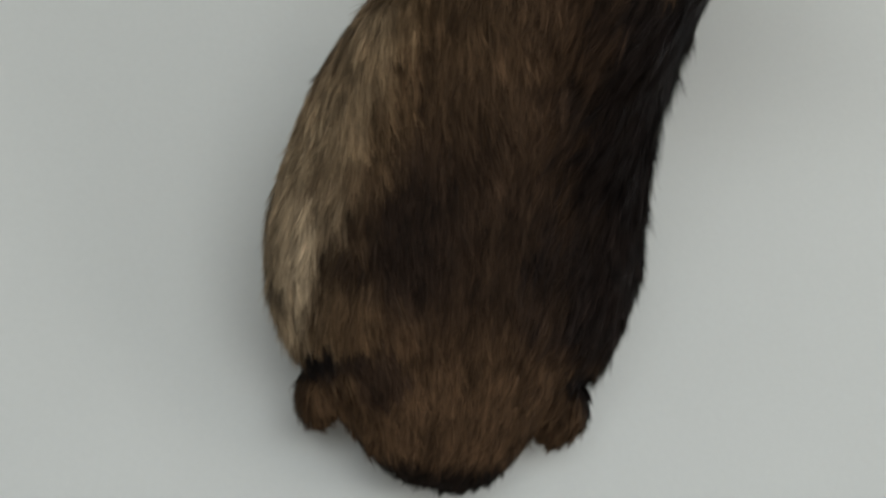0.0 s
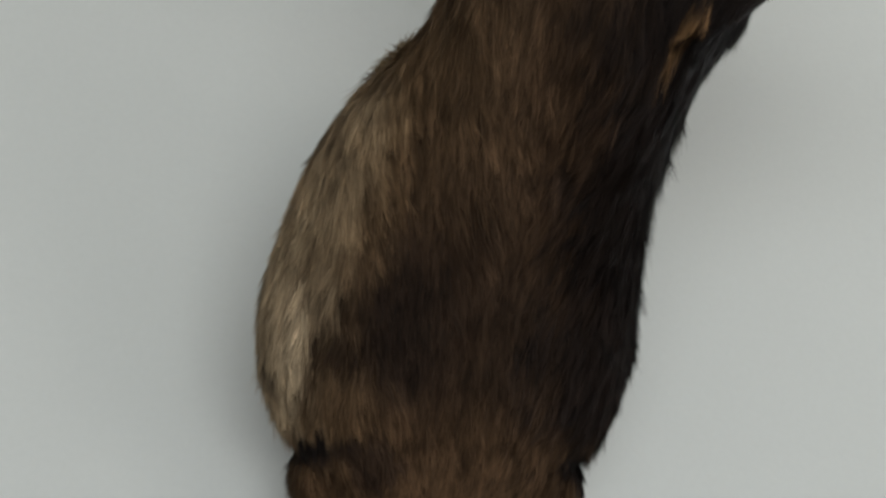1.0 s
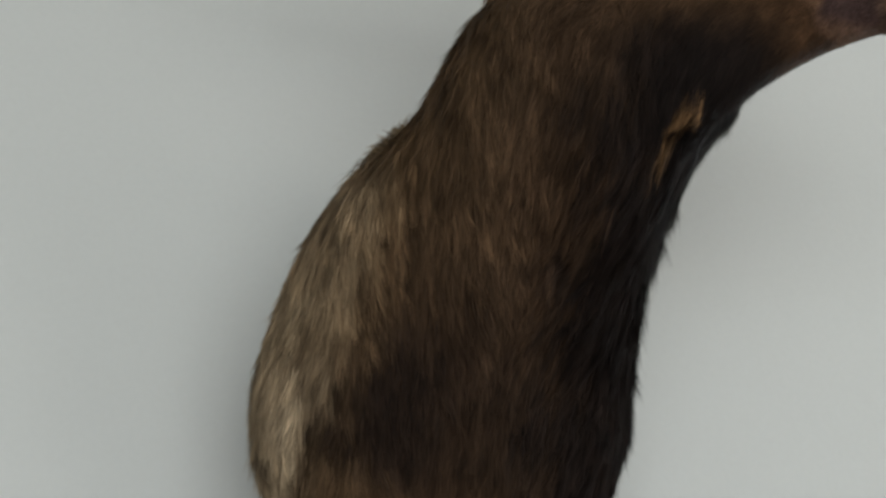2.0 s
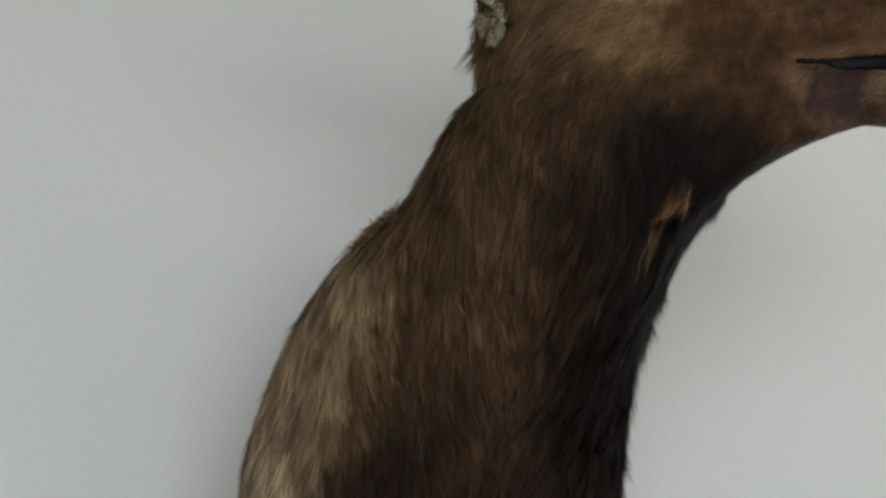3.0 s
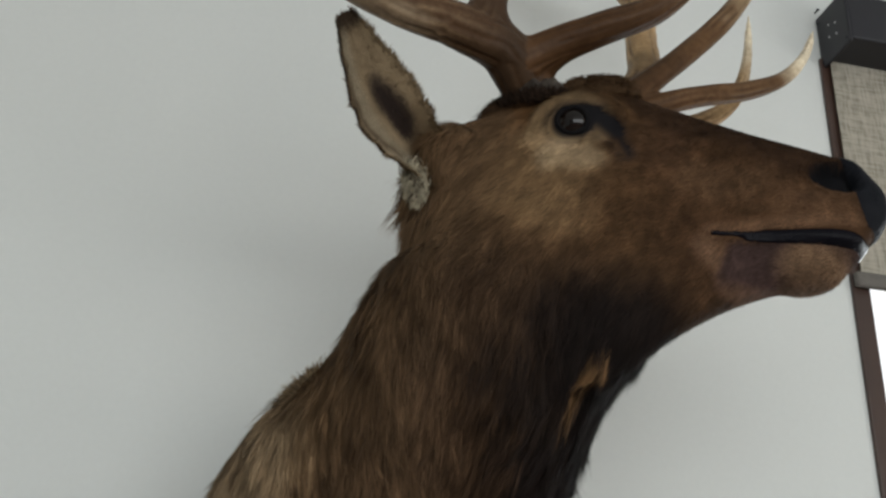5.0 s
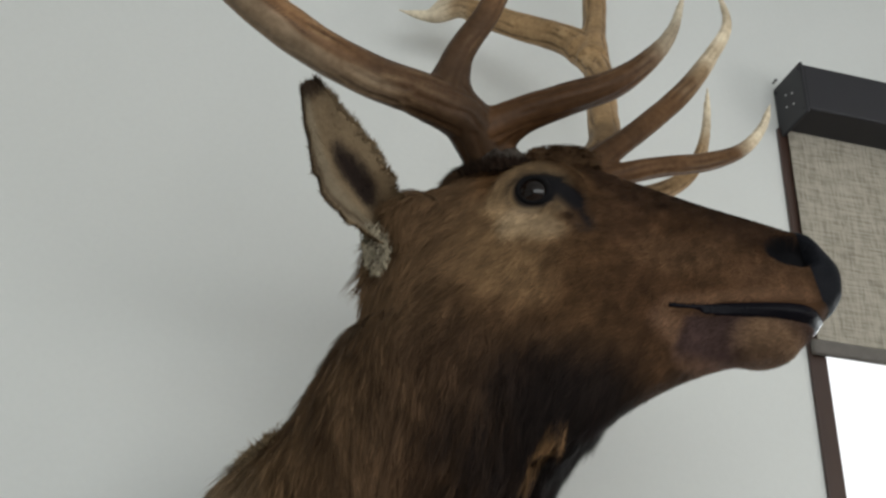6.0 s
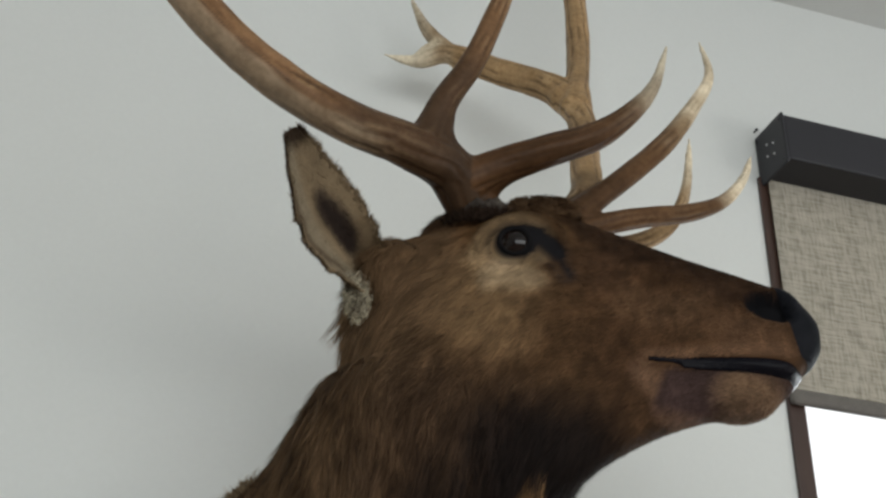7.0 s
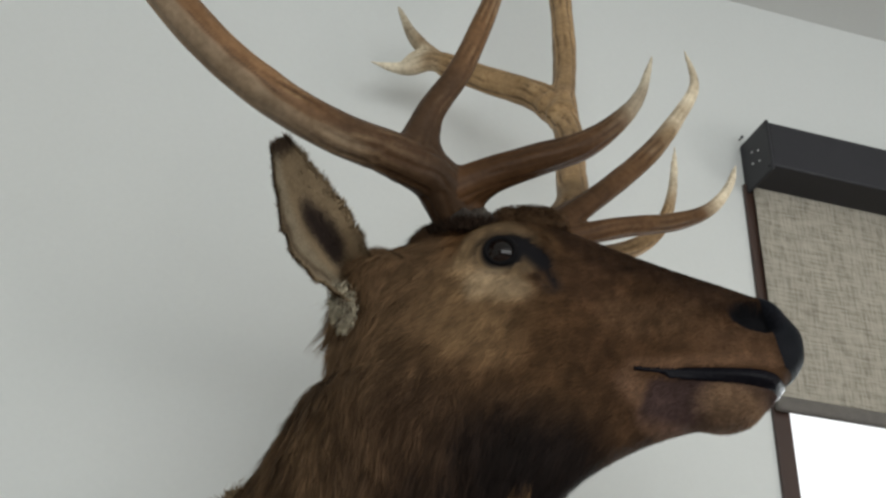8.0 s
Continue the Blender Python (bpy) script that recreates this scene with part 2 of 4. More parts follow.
def head_place(x, y, z):
    """From the head's own axes: ahead to the nose, to the elk's left, up."""
    return HEAD + FORE * x + SIDE * y + Vector((0, 0, z))


def head_axes(p):
    """The same, backwards, for an array of places."""
    d = p - np.array(HEAD)
    return d @ np.array(FORE), d @ np.array(SIDE), d[:, 2]


def neck_rings():
    """Chest and neck from the brisket up to the jaw: centre, half chord across, half thickness to the front and to the back."""
    rows = [
        # left edge, right edge, front, back
        (0.370, 1.340, 1.655, 0.408, 1.335, 1.654, 0.015, 0.02),
        (0.280, 1.320, 1.697, 0.460, 1.305, 1.686, 0.060, 0.07),
        (0.210, 1.290, 1.768, 0.547, 1.268, 1.790, 0.085, 0.105),
        (0.164, 1.275, 1.824, 0.578, 1.232, 1.853, 0.095, 0.13),
        (0.138, 1.250, 1.890, 0.588, 1.187, 1.918, 0.100, 0.16),
        (0.134, 1.220, 1.976, 0.577, 1.145, 1.980, 0.103, 0.20),
        (0.167, 1.180, 2.084, 0.568, 1.090, 2.040, 0.103, 0.22),
        (0.222, 1.112, 2.184, 0.569, 1.030, 2.100, 0.106, 0.20),
        (0.280, 1.037, 2.232, 0.583, 0.985, 2.158, 0.114, 0.13),
        (0.320, 0.985, 2.300, 0.602, 0.950, 2.200, 0.122, 0.10),
        (0.347, 0.960, 2.350, 0.622, 0.935, 2.232, 0.119, 0.095),
        (0.390, 0.935, 2.400, 0.640, 0.920, 2.265, 0.115, 0.09),
        (0.436, 0.905, 2.470, 0.640, 0.880, 2.340, 0.090, 0.08),
    ]
    rings = []
    dense = spline(rows, 5)
    for i, r in enumerate(dense):
        a, b = Vector(r[:3]), Vector(r[3:6])
        c, half = (a + b) / 2, (b - a) / 2
        ahead = Vector(np.mean(dense[min(i + 2, len(dense) - 1)][:6].reshape(2, 3), axis=0) - np.mean(dense[max(i - 2, 0)][:6].reshape(2, 3), axis=0))
        out = half.cross(ahead)
        out.normalize()
        if out.y > 0:
            out = -out
        ring = []
        for t in np.linspace(0, 2 * math.pi, 44, endpoint=False):
            co, si = math.cos(t), math.sin(t)
            p = c + half * co + out * (si * (r[6] if si > 0 else r[7]))
            p.y = min(p.y, WALL_Y - 0.004)
            ring.append(p)
        rings.append(ring)
    return loft(rings)


def head_rings():
    rows = [
        # ahead, top, bottom, half width above and below
        (-0.215, 0.030, -0.150, 0.038, 0.040),
        (-0.170, 0.066, -0.220, 0.068, 0.062),
        (-0.110, 0.092, -0.252, 0.086, 0.082),
        (-0.050, 0.104, -0.262, 0.088, 0.078),
        (0.000, 0.106, -0.252, 0.084, 0.072),
        (0.050, 0.094, -0.228, 0.072, 0.064),
        (0.100, 0.070, -0.202, 0.058, 0.056),
        (0.150, 0.043, -0.180, 0.050, 0.050),
        (0.200, 0.018, -0.168, 0.045, 0.045),
        (0.245, -0.004, -0.168, 0.044, 0.043),
        (0.280, -0.024, -0.150, 0.043, 0.038),
        (0.305, -0.046, -0.120, 0.036, 0.030),
        (0.321, -0.068, -0.098, 0.018, 0.014),
    ]
    rings = []
    for x, top, low, wide, jaw in spline(rows, 4):
        mid, tall = (top + low) / 2, (top - low) / 2
        ring = []
        for t in np.linspace(0, 2 * math.pi, 44, endpoint=False):
            co, si = math.cos(t), math.sin(t)
            w = wide if si > 0 else jaw
            ring.append(head_place(x, w * math.copysign(abs(co) ** 0.8, co), mid + tall * math.copysign(abs(si) ** 0.85, si)))
        rings.append(ring)
    return loft(rings)


def lump(x, y, z, rx, ry, rz, own=True, turn=0.0):
    bm = bmesh.new()
    bmesh.ops.create_icosphere(bm, subdivisions=3, radius=1.0)
    basis = Matrix((FORE, SIDE, (0, 0, 1))).transposed() if own else Matrix.Identity(3)
    at = head_place(x, y, z) if own else Vector((x, y, z))
    verts = [at + basis @ (Euler((0, radians(turn), 0)).to_matrix() @ Vector((v.co.x * rx, v.co.y * ry, v.co.z * rz))) for v in bm.verts]
    bm.verts.ensure_lookup_table()
    faces = [tuple(v.index for v in f.verts) for f in bm.faces]
    bm.free()
    return verts, faces


elk = thing("mounted_elk_head", (0.4, WALL_Y, 2.0), "brown-furred taxidermy elk shoulder mount with tall antlers on the wall", "taxidermy mount")
BASE = np.array(elk.matrix_world.translation)

pieces = [neck_rings(), head_rings()]
for s in (-1, 1):
    pieces += [lump(0.000, s * 0.062, 0.036, 0.055, 0.030, 0.040), lump(-0.070, s * 0.046, -0.095, 0.095, 0.042, 0.095),
               lump(-0.150, s * 0.066, 0.018, 0.042, 0.024, 0.030), lump(0.270, s * 0.030, -0.060, 0.034, 0.020, 0.030)]
pieces += [lump(-0.070, 0, 0.080, 0.060, 0.060, 0.030), lump(0.010, 0, 0.098, 0.055, 0.045, 0.020), lump(0.230, 0, -0.147, 0.046, 0.036, 0.026), lump(-0.10, 0, -0.185, 0.09, 0.062, 0.07)]
# the short foreleg stumps
pieces += [lump(0.226, 1.315, 1.768, 0.034, 0.060, 0.052, False, 14), lump(0.520, 1.300, 1.768, 0.036, 0.060, 0.050, False, -12)]
hide_mesh = fused("hide", pieces, 0.004, 24)
EYE_X, EYE_Z = -0.004, 0.026
MOUTH = [(0.136, -0.114), (0.17, -0.117), (0.21, -0.120), (0.25, -0.124), (0.28, -0.127), (0.303, -0.126)]
rng = np.random.default_rng(4)


def smooth(x, a, b):
    t = np.clip((x - a) / (b - a), 0, 1)
    return t * t * (3 - 2 * t)


class Ripple:
    """Smooth random values in space."""

    def __init__(self, size, seed, waves=14):
        r = np.random.default_rng(seed)
        self.k, self.p = r.normal(0, 1, (waves, 3)) / np.array(size), r.uniform(0, 6.28, waves)

    def __call__(self, p):
        return np.sin(p @ self.k.T + self.p).sum(1) / math.sqrt(len(self.p) / 2)


R1, R2, R3 = Ripple(0.05, 1), Ripple(0.018, 2), Ripple(0.006, 3, 30)
R5 = Ripple((0.006, 0.02, 0.10), 5, 60)  # streaks that run down the hair


def blend(base, colour, amount):
    return base + (np.array(colour) - base) * np.clip(amount, 0, 1)[:, None]


def near_line(p, a, b):
    """Distance to the stretch from a to b, and how far along it lies."""
    a, b = np.array(a), np.array(b)
    t = np.clip((p - a) @ (b - a) / ((b - a) @ (b - a)), 0, 1)
    return np.linalg.norm(p - a - t[:, None] * (b - a), axis=1), t


def headness(p):
    hx, hy, hz = head_axes(p)
    return smooth(hz + 0.5 * hx, -0.27, -0.09) * smooth(hx, -0.20, -0.08)


def across(hx, hz, a, b):
    """Distance in the head's side view to the stretch from a to b."""
    d, _ = near_line(np.stack([hx, hz], 1), a, b)
    return d


def eye_dark(hx, hz):
    """Bare black skin of the eyelids and of the gland in front of the eye."""
    dark = smooth(0.0265 - across(hx, hz, (EYE_X - 0.004, EYE_Z), (EYE_X + 0.008, EYE_Z)), 0, 0.010)
    for a, b, r in (((0.0, 0.010), (0.030, 0.004), 0.0180), ((0.026, 0.004), (0.048, -0.010), 0.0175), ((0.048, -0.010), (0.063, -0.040), 0.0110)):
        d = across(hx, hz, (EYE_X + a[0], EYE_Z + a[1]), (EYE_X + b[0], EYE_Z + b[1]))
        dark = np.maximum(dark, smooth(r + 0.0060 - d, 0, 0.017))
    return dark


def coat_colour(p):
    """The elk's natural markings at places p, with the shade under its jaw painted in."""
    hx, hy, hz = head_axes(p)
    ay = np.abs(hy)
    q = np.stack([hx, ay, hz], 1)
    x, y, z = p.T
    wob = 0.012 * R1(p) + 0.005 * R2(p)
    # neck and chest: umber, darkest down the throat and beside the pale shoulder
    c = np.tile(np.array([0.052, 0.030, 0.0165]), (len(p), 1))
    c = blend(c, (0.108, 0.066, 0.036), 0.75 * smooth(0.455 - x + wob, 0.0, 0.17) * smooth(z, 1.98, 2.18))
    c = blend(c, (0.0115, 0.0078, 0.0065), smooth(x + wob + 0.02 * R5(p), 0.41, 0.52) * smooth(2.28 - z, 0.0, 0.1) * smooth(z + wob, 1.78, 1.84))
    c = blend(c, (0.014, 0.009, 0.007), 0.8 * smooth(2.09 - z + 1.5 * wob, 0.0, 0.16) * smooth(z + wob, 1.83, 1.90) * (0.30 + 0.70 * np.abs(smooth(x, 0.29, 0.49) * 2 - 1)))
    # shade below the jaw, painted over the top of the throat
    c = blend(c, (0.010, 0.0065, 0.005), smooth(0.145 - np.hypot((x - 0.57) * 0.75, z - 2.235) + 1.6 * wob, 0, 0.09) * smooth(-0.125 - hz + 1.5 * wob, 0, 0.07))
    c = blend(c, (0.020, 0.013, 0.009), 0.35 * smooth(0.065 - np.hypot((x - 0.40) * 1.2, (z - 2.33) * 0.5) + wob, 0, 0.06))
    c = blend(c, (0.009, 0.0065, 0.0058), 0.7 * smooth(R5(p * 1.6), 0.1, 1.2) * smooth(x + wob, 0.36, 0.46) * smooth(2.30 - z, 0, 0.1) * smooth(z, 1.84, 1.92))
    # brisket
    c = blend(c, (0.078, 0.045, 0.024), smooth(1.86 - z + wob, 0.0, 0.07) * (1 - 0.55 * smooth(x + wob, 0.40, 0.50)))
    c = blend(c, (0.012, 0.008, 0.006), smooth(1.70 - z + 0.5 * wob, 0.0, 0.02))
    # pale shoulder with a rusty edge
    bound = np.interp(z, [1.80, 1.84, 1.89, 1.95, 2.04, 2.12, 2.18, 2.25], [0.250, 0.244, 0.228, 0.214, 0.228, 0.262, 0.305, 0.315])
    edge = bound - x + 1.3 * wob + 0.008 * R5(p)
    inner = np.interp(z, [1.80, 1.84, 1.89, 1.95, 2.04, 2.12, 2.18], [0.195, 0.198, 0.196, 0.192, 0.200, 0.228, 0.255]) - x + 0.7 * wob + 0.008 * R5(p)
    shoulder = smooth(y + 0.55 * (z - 2.03), 1.01, 1.08)
    c = blend(c, (0.140, 0.086, 0.044), 0.9 * smooth(edge, -0.035, 0.045) * shoulder * smooth(z, 1.74, 1.84))
    pale = smooth(inner, -0.036, 0.034) * shoulder
    c = blend(c, (0.285, 0.212, 0.132), pale * smooth(z + 1.5 * wob, 1.77, 1.90) * (1 - 0.35 * smooth(z + wob, 2.04, 2.13)))
    c = blend(c, (0.34, 0.27, 0.185), 0.6 * smooth(0.095 - np.hypot((x - 0.195) * 1.5, (z - 1.905) * 0.8) + wob, 0, 0.06) * pale)
    c = blend(c, (0.22, 0.165, 0.105), 0.6 * smooth(0.17 - x, 0, 0.02) * shoulder)
    # foreleg stumps, nearly black at their outer edge
    for sx in (0.205, 0.540):
        c = blend(c, (0.011, 0.008, 0.007), smooth(0.036 - np.hypot(x - sx, z - 1.795) + wob, 0, 0.02))
    c = blend(c, (0.018, 0.011, 0.008), 0.8 * smooth(0.030 - np.hypot(x - 0.275, z - 1.775) + wob, 0, 0.02))
    c = blend(c, (0.018, 0.011, 0.008), 0.8 * smooth(0.030 - np.hypot(x - 0.490, z - 1.775) + wob, 0, 0.02))
    # head: warm brown, lighter cheek, darker brow and muzzle
    head = smooth(hz + 0.35 * hx + 1.2 * wob, -0.185, -0.085) * smooth(hx + wob, -0.19, -0.10)
    c = blend(c, (0.080, 0.043, 0.020), head)
    c = blend(c, (0.165, 0.103, 0.052), 0.85 * head * smooth(0.100 - np.hypot((hx + 0.055) * 0.85, hz + 0.045) + wob, 0, 0.08))
    c = blend(c, (0.120, 0.074, 0.040), 0.75 * smooth(-hx + wob, 0.05, 0.10) * smooth(hz + wob, -0.16, -0.06))
    c = blend(c, (0.062, 0.032, 0.0155), head * smooth(hx, 0.04, 0.12))
    crown = np.interp(hx, [-0.15, 0.0, 0.05, 0.1, 0.15, 0.2, 0.3], [0.07, 0.10, 0.092, 0.066, 0.04, 0.014, -0.035])
    c = blend(c, (0.030, 0.016, 0.009), 0.85 * head * smooth(hz - crown + 0.048 + wob, 0, 0.03) * smooth(hx, 0.03, 0.08))
    c = blend(c, (0.034, 0.018, 0.010), 0.6 * head * smooth(0.045 - np.hypot((hx - 0.085) * 0.8, hz - 0.0) + wob, 0, 0.035))
    c = blend(c, (0.095, 0.056, 0.030), 0.4 * head * smooth(0.035 - np.hypot((hx - 0.15) * 0.6, hz + 0.05) + wob, 0, 0.03))
    c = blend(c, (0.045, 0.025, 0.014), head * smooth(0.035 - ay, 0, 0.02) * smooth(hx, 0.0, 0.06))
    c = blend(c, (0.060, 0.034, 0.018), head * smooth(hz, 0.055, 0.09) * smooth(-hx, -0.02, 0.05))
    c = blend(c, (0.15, 0.078, 0.034), head * smooth(0.03 - np.abs(hx + 0.04), 0, 0.02) * smooth(hz, 0.03, 0.06) * smooth(0.085 - ay, 0, 0.02))
    c = blend(c, (0.070, 0.038, 0.020), head * smooth(hx, 0.20, 0.24) * smooth(hz, -0.12, -0.11) * smooth(-0.06 - hz, 0, 0.02))
    # pale ring round the eye, wide below it
    out = smooth(ay, 0.03, 0.05) * smooth(hx, -0.10, -0.06)
    ring = np.hypot((hx - EYE_X - 0.004) / 1.15, hz - EYE_Z - 0.004)
    c = blend(c, (0.23, 0.158, 0.088), 0.75 * out * smooth(0.046 - ring + 0.4 * wob, 0, 0.014))
    d = across(hx, hz, (EYE_X - 0.014, EYE_Z - 0.036), (EYE_X + 0.026, EYE_Z - 0.042))
    c = blend(c, (0.28, 0.205, 0.125), 0.8 * out * smooth(0.022 - d + 0.5 * wob, 0, 0.022))
    dark = eye_dark(hx, hz)
    c = blend(c, (0.013, 0.0125, 0.014), out * dark)
    # mouth corner, chin, lower lip
    side = smooth(hx, 0.08, 0.11)
    line = np.interp(hx, [m[0] for m in MOUTH], [m[1] for m in MOUTH])
    d = np.minimum(across(hx, hz, (0.130, -0.124), (0.158, -0.156)), across(hx, hz, (0.158, -0.156), (0.21, -0.170)))
    c = blend(c, (0.185, 0.108, 0.066), 0.6 * side * smooth(0.020 - d + 0.4 * wob, 0, 0.026))
    low = smooth(hx - 0.6 * (hz + 0.12) + 0.3 * wob, 0.160, 0.176) * smooth(line - 0.004 - hz, 0, 0.006) * smooth(hz + 0.172 + 0.4 * wob, 0, 0.026)
    c = blend(c, (0.040, 0.024, 0.021), low)
    d = across(hx, hz, (0.236, -0.149), (0.256, -0.151))
    c = blend(c, (0.17, 0.105, 0.060), 0.8 * side * smooth(0.026 - d + 0.4 * wob, 0, 0.034) * smooth(line - 0.006 - hz, 0, 0.006))
    d = across(hx, hz, (0.14, -0.107), (0.285, -0.111))
    c = blend(c, (0.125, 0.070, 0.040), 0.6 * side * smooth(0.012 - d, 0, 0.010))
    # dark under the jaw: shade painted into the coat colour
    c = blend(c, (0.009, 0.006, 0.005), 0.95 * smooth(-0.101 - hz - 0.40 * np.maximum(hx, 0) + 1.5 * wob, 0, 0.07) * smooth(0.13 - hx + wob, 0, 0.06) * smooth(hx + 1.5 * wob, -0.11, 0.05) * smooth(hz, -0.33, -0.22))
    # orange tuft at the throat
    d, t = near_line(np.stack([x, z], 1), (0.558, 2.218), (0.538, 2.182))
    c = blend(c, (0.29, 0.165, 0.075), smooth(0.022 - 0.009 * t - d + 0.3 * wob, 0, 0.014) * smooth(1.0 - y, 0, 0.02))
    # nostrils and nose
    c = blend(c, (0.008, 0.008, 0.009), nostril(q))
    c = blend(c, (0.010, 0.010, 0.012), smooth(hx - 0.288 + 0.25 * (hz + 0.07), 0, 0.006) * smooth(hz, -0.117, -0.111))
    return c * (1 + 0.08 * R2(p) + 0.15 * R5(p) * (1 - headness(p)) + headness(p) * (0.13 * R1(p) + 0.08 * R2(p + 5)))[:, None].clip(0.3) * np.array([1.02, 1.0, 0.99])


def nostril(q):
    u, w = q[:, 0] - 0.270, q[:, 2] + 0.058
    a, b = 0.85 * u - 0.53 * w, 0.53 * u + 0.85 * w
    return smooth(1.15 - np.hypot(a / 0.029, b / 0.0175), 0, 0.3) * smooth(q[:, 1], 0.012, 0.022)


co, no = places(hide_mesh)
hx, hy, hz = head_axes(co)
q = np.stack([hx, np.abs(hy), hz], 1)
# nostril pits, mouth crease, eye sockets
co = co - no * (0.022 * nostril(q))[:, None]
line = np.interp(hx, [m[0] for m in MOUTH], [m[1] for m in MOUTH])
crease = smooth(0.004 + 0.045 * (hx - 0.13) - np.abs(hz - line), 0, 0.005) * smooth(hx, 0.130, 0.140)
co = co - no * (0.004 * crease)[:, None]
lower = smooth(hx, 0.15, 0.17) * smooth(line - 0.004 - hz, 0, 0.006) * smooth(hz - line + 0.05, 0, 0.03)
co = co - no * (0.003 * lower)[:, None]
co += no * (0.004 * R1(co) * smooth(2.3 - co[:, 2], 0, 0.1))[:, None]
co[:, 1] = np.minimum(co[:, 1], WALL_Y - 0.003)
hide_mesh.vertices.foreach_set("co", (co - BASE).astype(np.float32).ravel())
hide_mesh.update()
co_w, no = places(hide_mesh)
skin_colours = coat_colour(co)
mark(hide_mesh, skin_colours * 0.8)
hide_mesh.materials.append(HIDE)
hide_mesh.shade_smooth()
hide = new("hide", hide_mesh)
hide.parent = elk
hide_mesh.calc_loop_triangles()
tris = np.empty(len(hide_mesh.loop_triangles) * 3, np.int32)
hide_mesh.loop_triangles.foreach_get("vertices", tris)
tris = tris.reshape(-1, 3)
bvh = BVHTree.FromPolygons([Vector(v) for v in co], [tuple(t) for t in tris.tolist()])


def on_hide(p, lift=0.0):
    at, normal, _, _ = bvh.find_nearest(Vector(p))
    return at + normal * lift


def strands(name, p, n, d, length, width, colour, parent, label="", lifts=(0.06, 0.34), locks=0, pull=None):
    """Hair: tapered, bent ribbons that start at p, lean along d and lift off along n."""
    count = len(p)
    d = d - n * (d * n).sum(1, keepdims=True)
    d /= np.linalg.norm(d, axis=1, keepdims=True) + 1e-9
    side = np.cross(d, n)
    side += 0.35 * n * rng.normal(0, 1, (count, 1))
    side /= np.linalg.norm(side, axis=1, keepdims=True)
    lift = rng.uniform(*lifts, (count, 1))
    length, width = length[:, None], width[:, None]
    bend = rng.normal(0, 0.10, (count, 3))
    mid = p + length * 0.5 * (d + n * lift)
    tip = p + length * (d + n * lift * 0.55 + bend) + np.array([0, 0, -0.12]) * length
    root = p - n * 0.002
    if locks:
        # neighbouring hairs gather in pointed locks
        seeds = rng.choice(count, locks, replace=False)
        tree = KDTree(locks)
        for i, k in enumerate(seeds.tolist()):
            tree.insert(p[k], i)
        tree.balance()
        of = np.fromiter((tree.find(x)[1] for x in p.tolist()), np.int64, count)
        stand = rng.uniform(-0.05, 0.20, (locks, 1))
        goal = (tip[seeds] + n[seeds] * length[seeds] * stand)[of]
        pull = pull[:, None] * rng.uniform(0.5, 1.0, (count, 1))
        mid = mid + (goal - tip) * pull * 0.28
        tip = tip + (goal - tip) * pull
        colour = colour * (1 + pull * (rng.uniform(0.62, 1.42, (locks, 1)) - 1)[of])
    verts = np.stack([root - side * width / 2, root + side * width / 2, mid + side * width * 0.42, mid - side * width * 0.42, tip], 1).reshape(-1, 3)
    mesh = bpy.data.meshes.new(name)
    at = np.arange(count)[:, None] * 5
    loops = np.hstack([at + [0, 1, 2, 3], at + [3, 2, 4]]).astype(np.int32).ravel()
    mesh.vertices.add(count * 5)
    mesh.vertices.foreach_set("co", (verts - BASE).astype(np.float32).ravel())
    mesh.loops.add(count * 7)
    mesh.loops.foreach_set("vertex_index", loops)
    mesh.polygons.add(count * 2)
    starts = (np.arange(count)[:, None] * 7 + [0, 4]).astype(np.int32).ravel()
    mesh.polygons.foreach_set("loop_start", starts)
    mesh.update(calc_edges=True)
    mesh.validate()
    # shaded roots and highlighted tips, painted into each strand's colour
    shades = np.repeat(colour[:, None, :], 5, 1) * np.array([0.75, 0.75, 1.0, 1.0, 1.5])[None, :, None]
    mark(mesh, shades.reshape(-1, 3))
    mesh.materials.append(FUR)
    mesh.shade_smooth()
    ob = new(name, mesh)
    ob.parent = parent
    return tagged(ob, label, kind="stuff")


def scatter(count, weight):
    """Random places on the hide, by area and weight."""
    a, b, c = co[tris[:, 0]], co[tris[:, 1]], co[tris[:, 2]]
    area = np.linalg.norm(np.cross(b - a, c - a), axis=1) / 2
    chance = area * weight((a + b + c) / 3, no[tris].mean(1))
    pick = rng.choice(len(tris), count, p=chance / chance.sum())
    u, v = rng.random(count), rng.random(count)
    u, v = np.where(u + v > 1, 1 - u, u), np.where(u + v > 1, 1 - v, v)
    p = a[pick] + u[:, None] * (b - a)[pick] + v[:, None] * (c - a)[pick]
    n = (no[tris[pick]] * np.stack([1 - u - v, u, v], 1)[:, :, None]).sum(1)
    return p, n / np.linalg.norm(n, axis=1, keepdims=True)


def bare(p):
    """Where there is skin and no hair: eyes, nostrils, nose, lips."""
    hx, hy, hz = head_axes(p)
    q = np.stack([hx, np.abs(hy), hz], 1)
    eye = eye_dark(hx, hz) > 0.5
    line = np.interp(hx, [m[0] for m in MOUTH], [m[1] for m in MOUTH])
    lips = (hx > 0.135) & (np.abs(hz - line) < 0.004 + 0.045 * (hx - 0.13))
    nose = (hx - 0.288 + 0.25 * (hz + 0.07) > 0) & (hz > -0.115)
    return (eye & (np.abs(hy) > 0.04) & (hx > -0.08)) | lips | nose | (nostril(q) > 0.3)


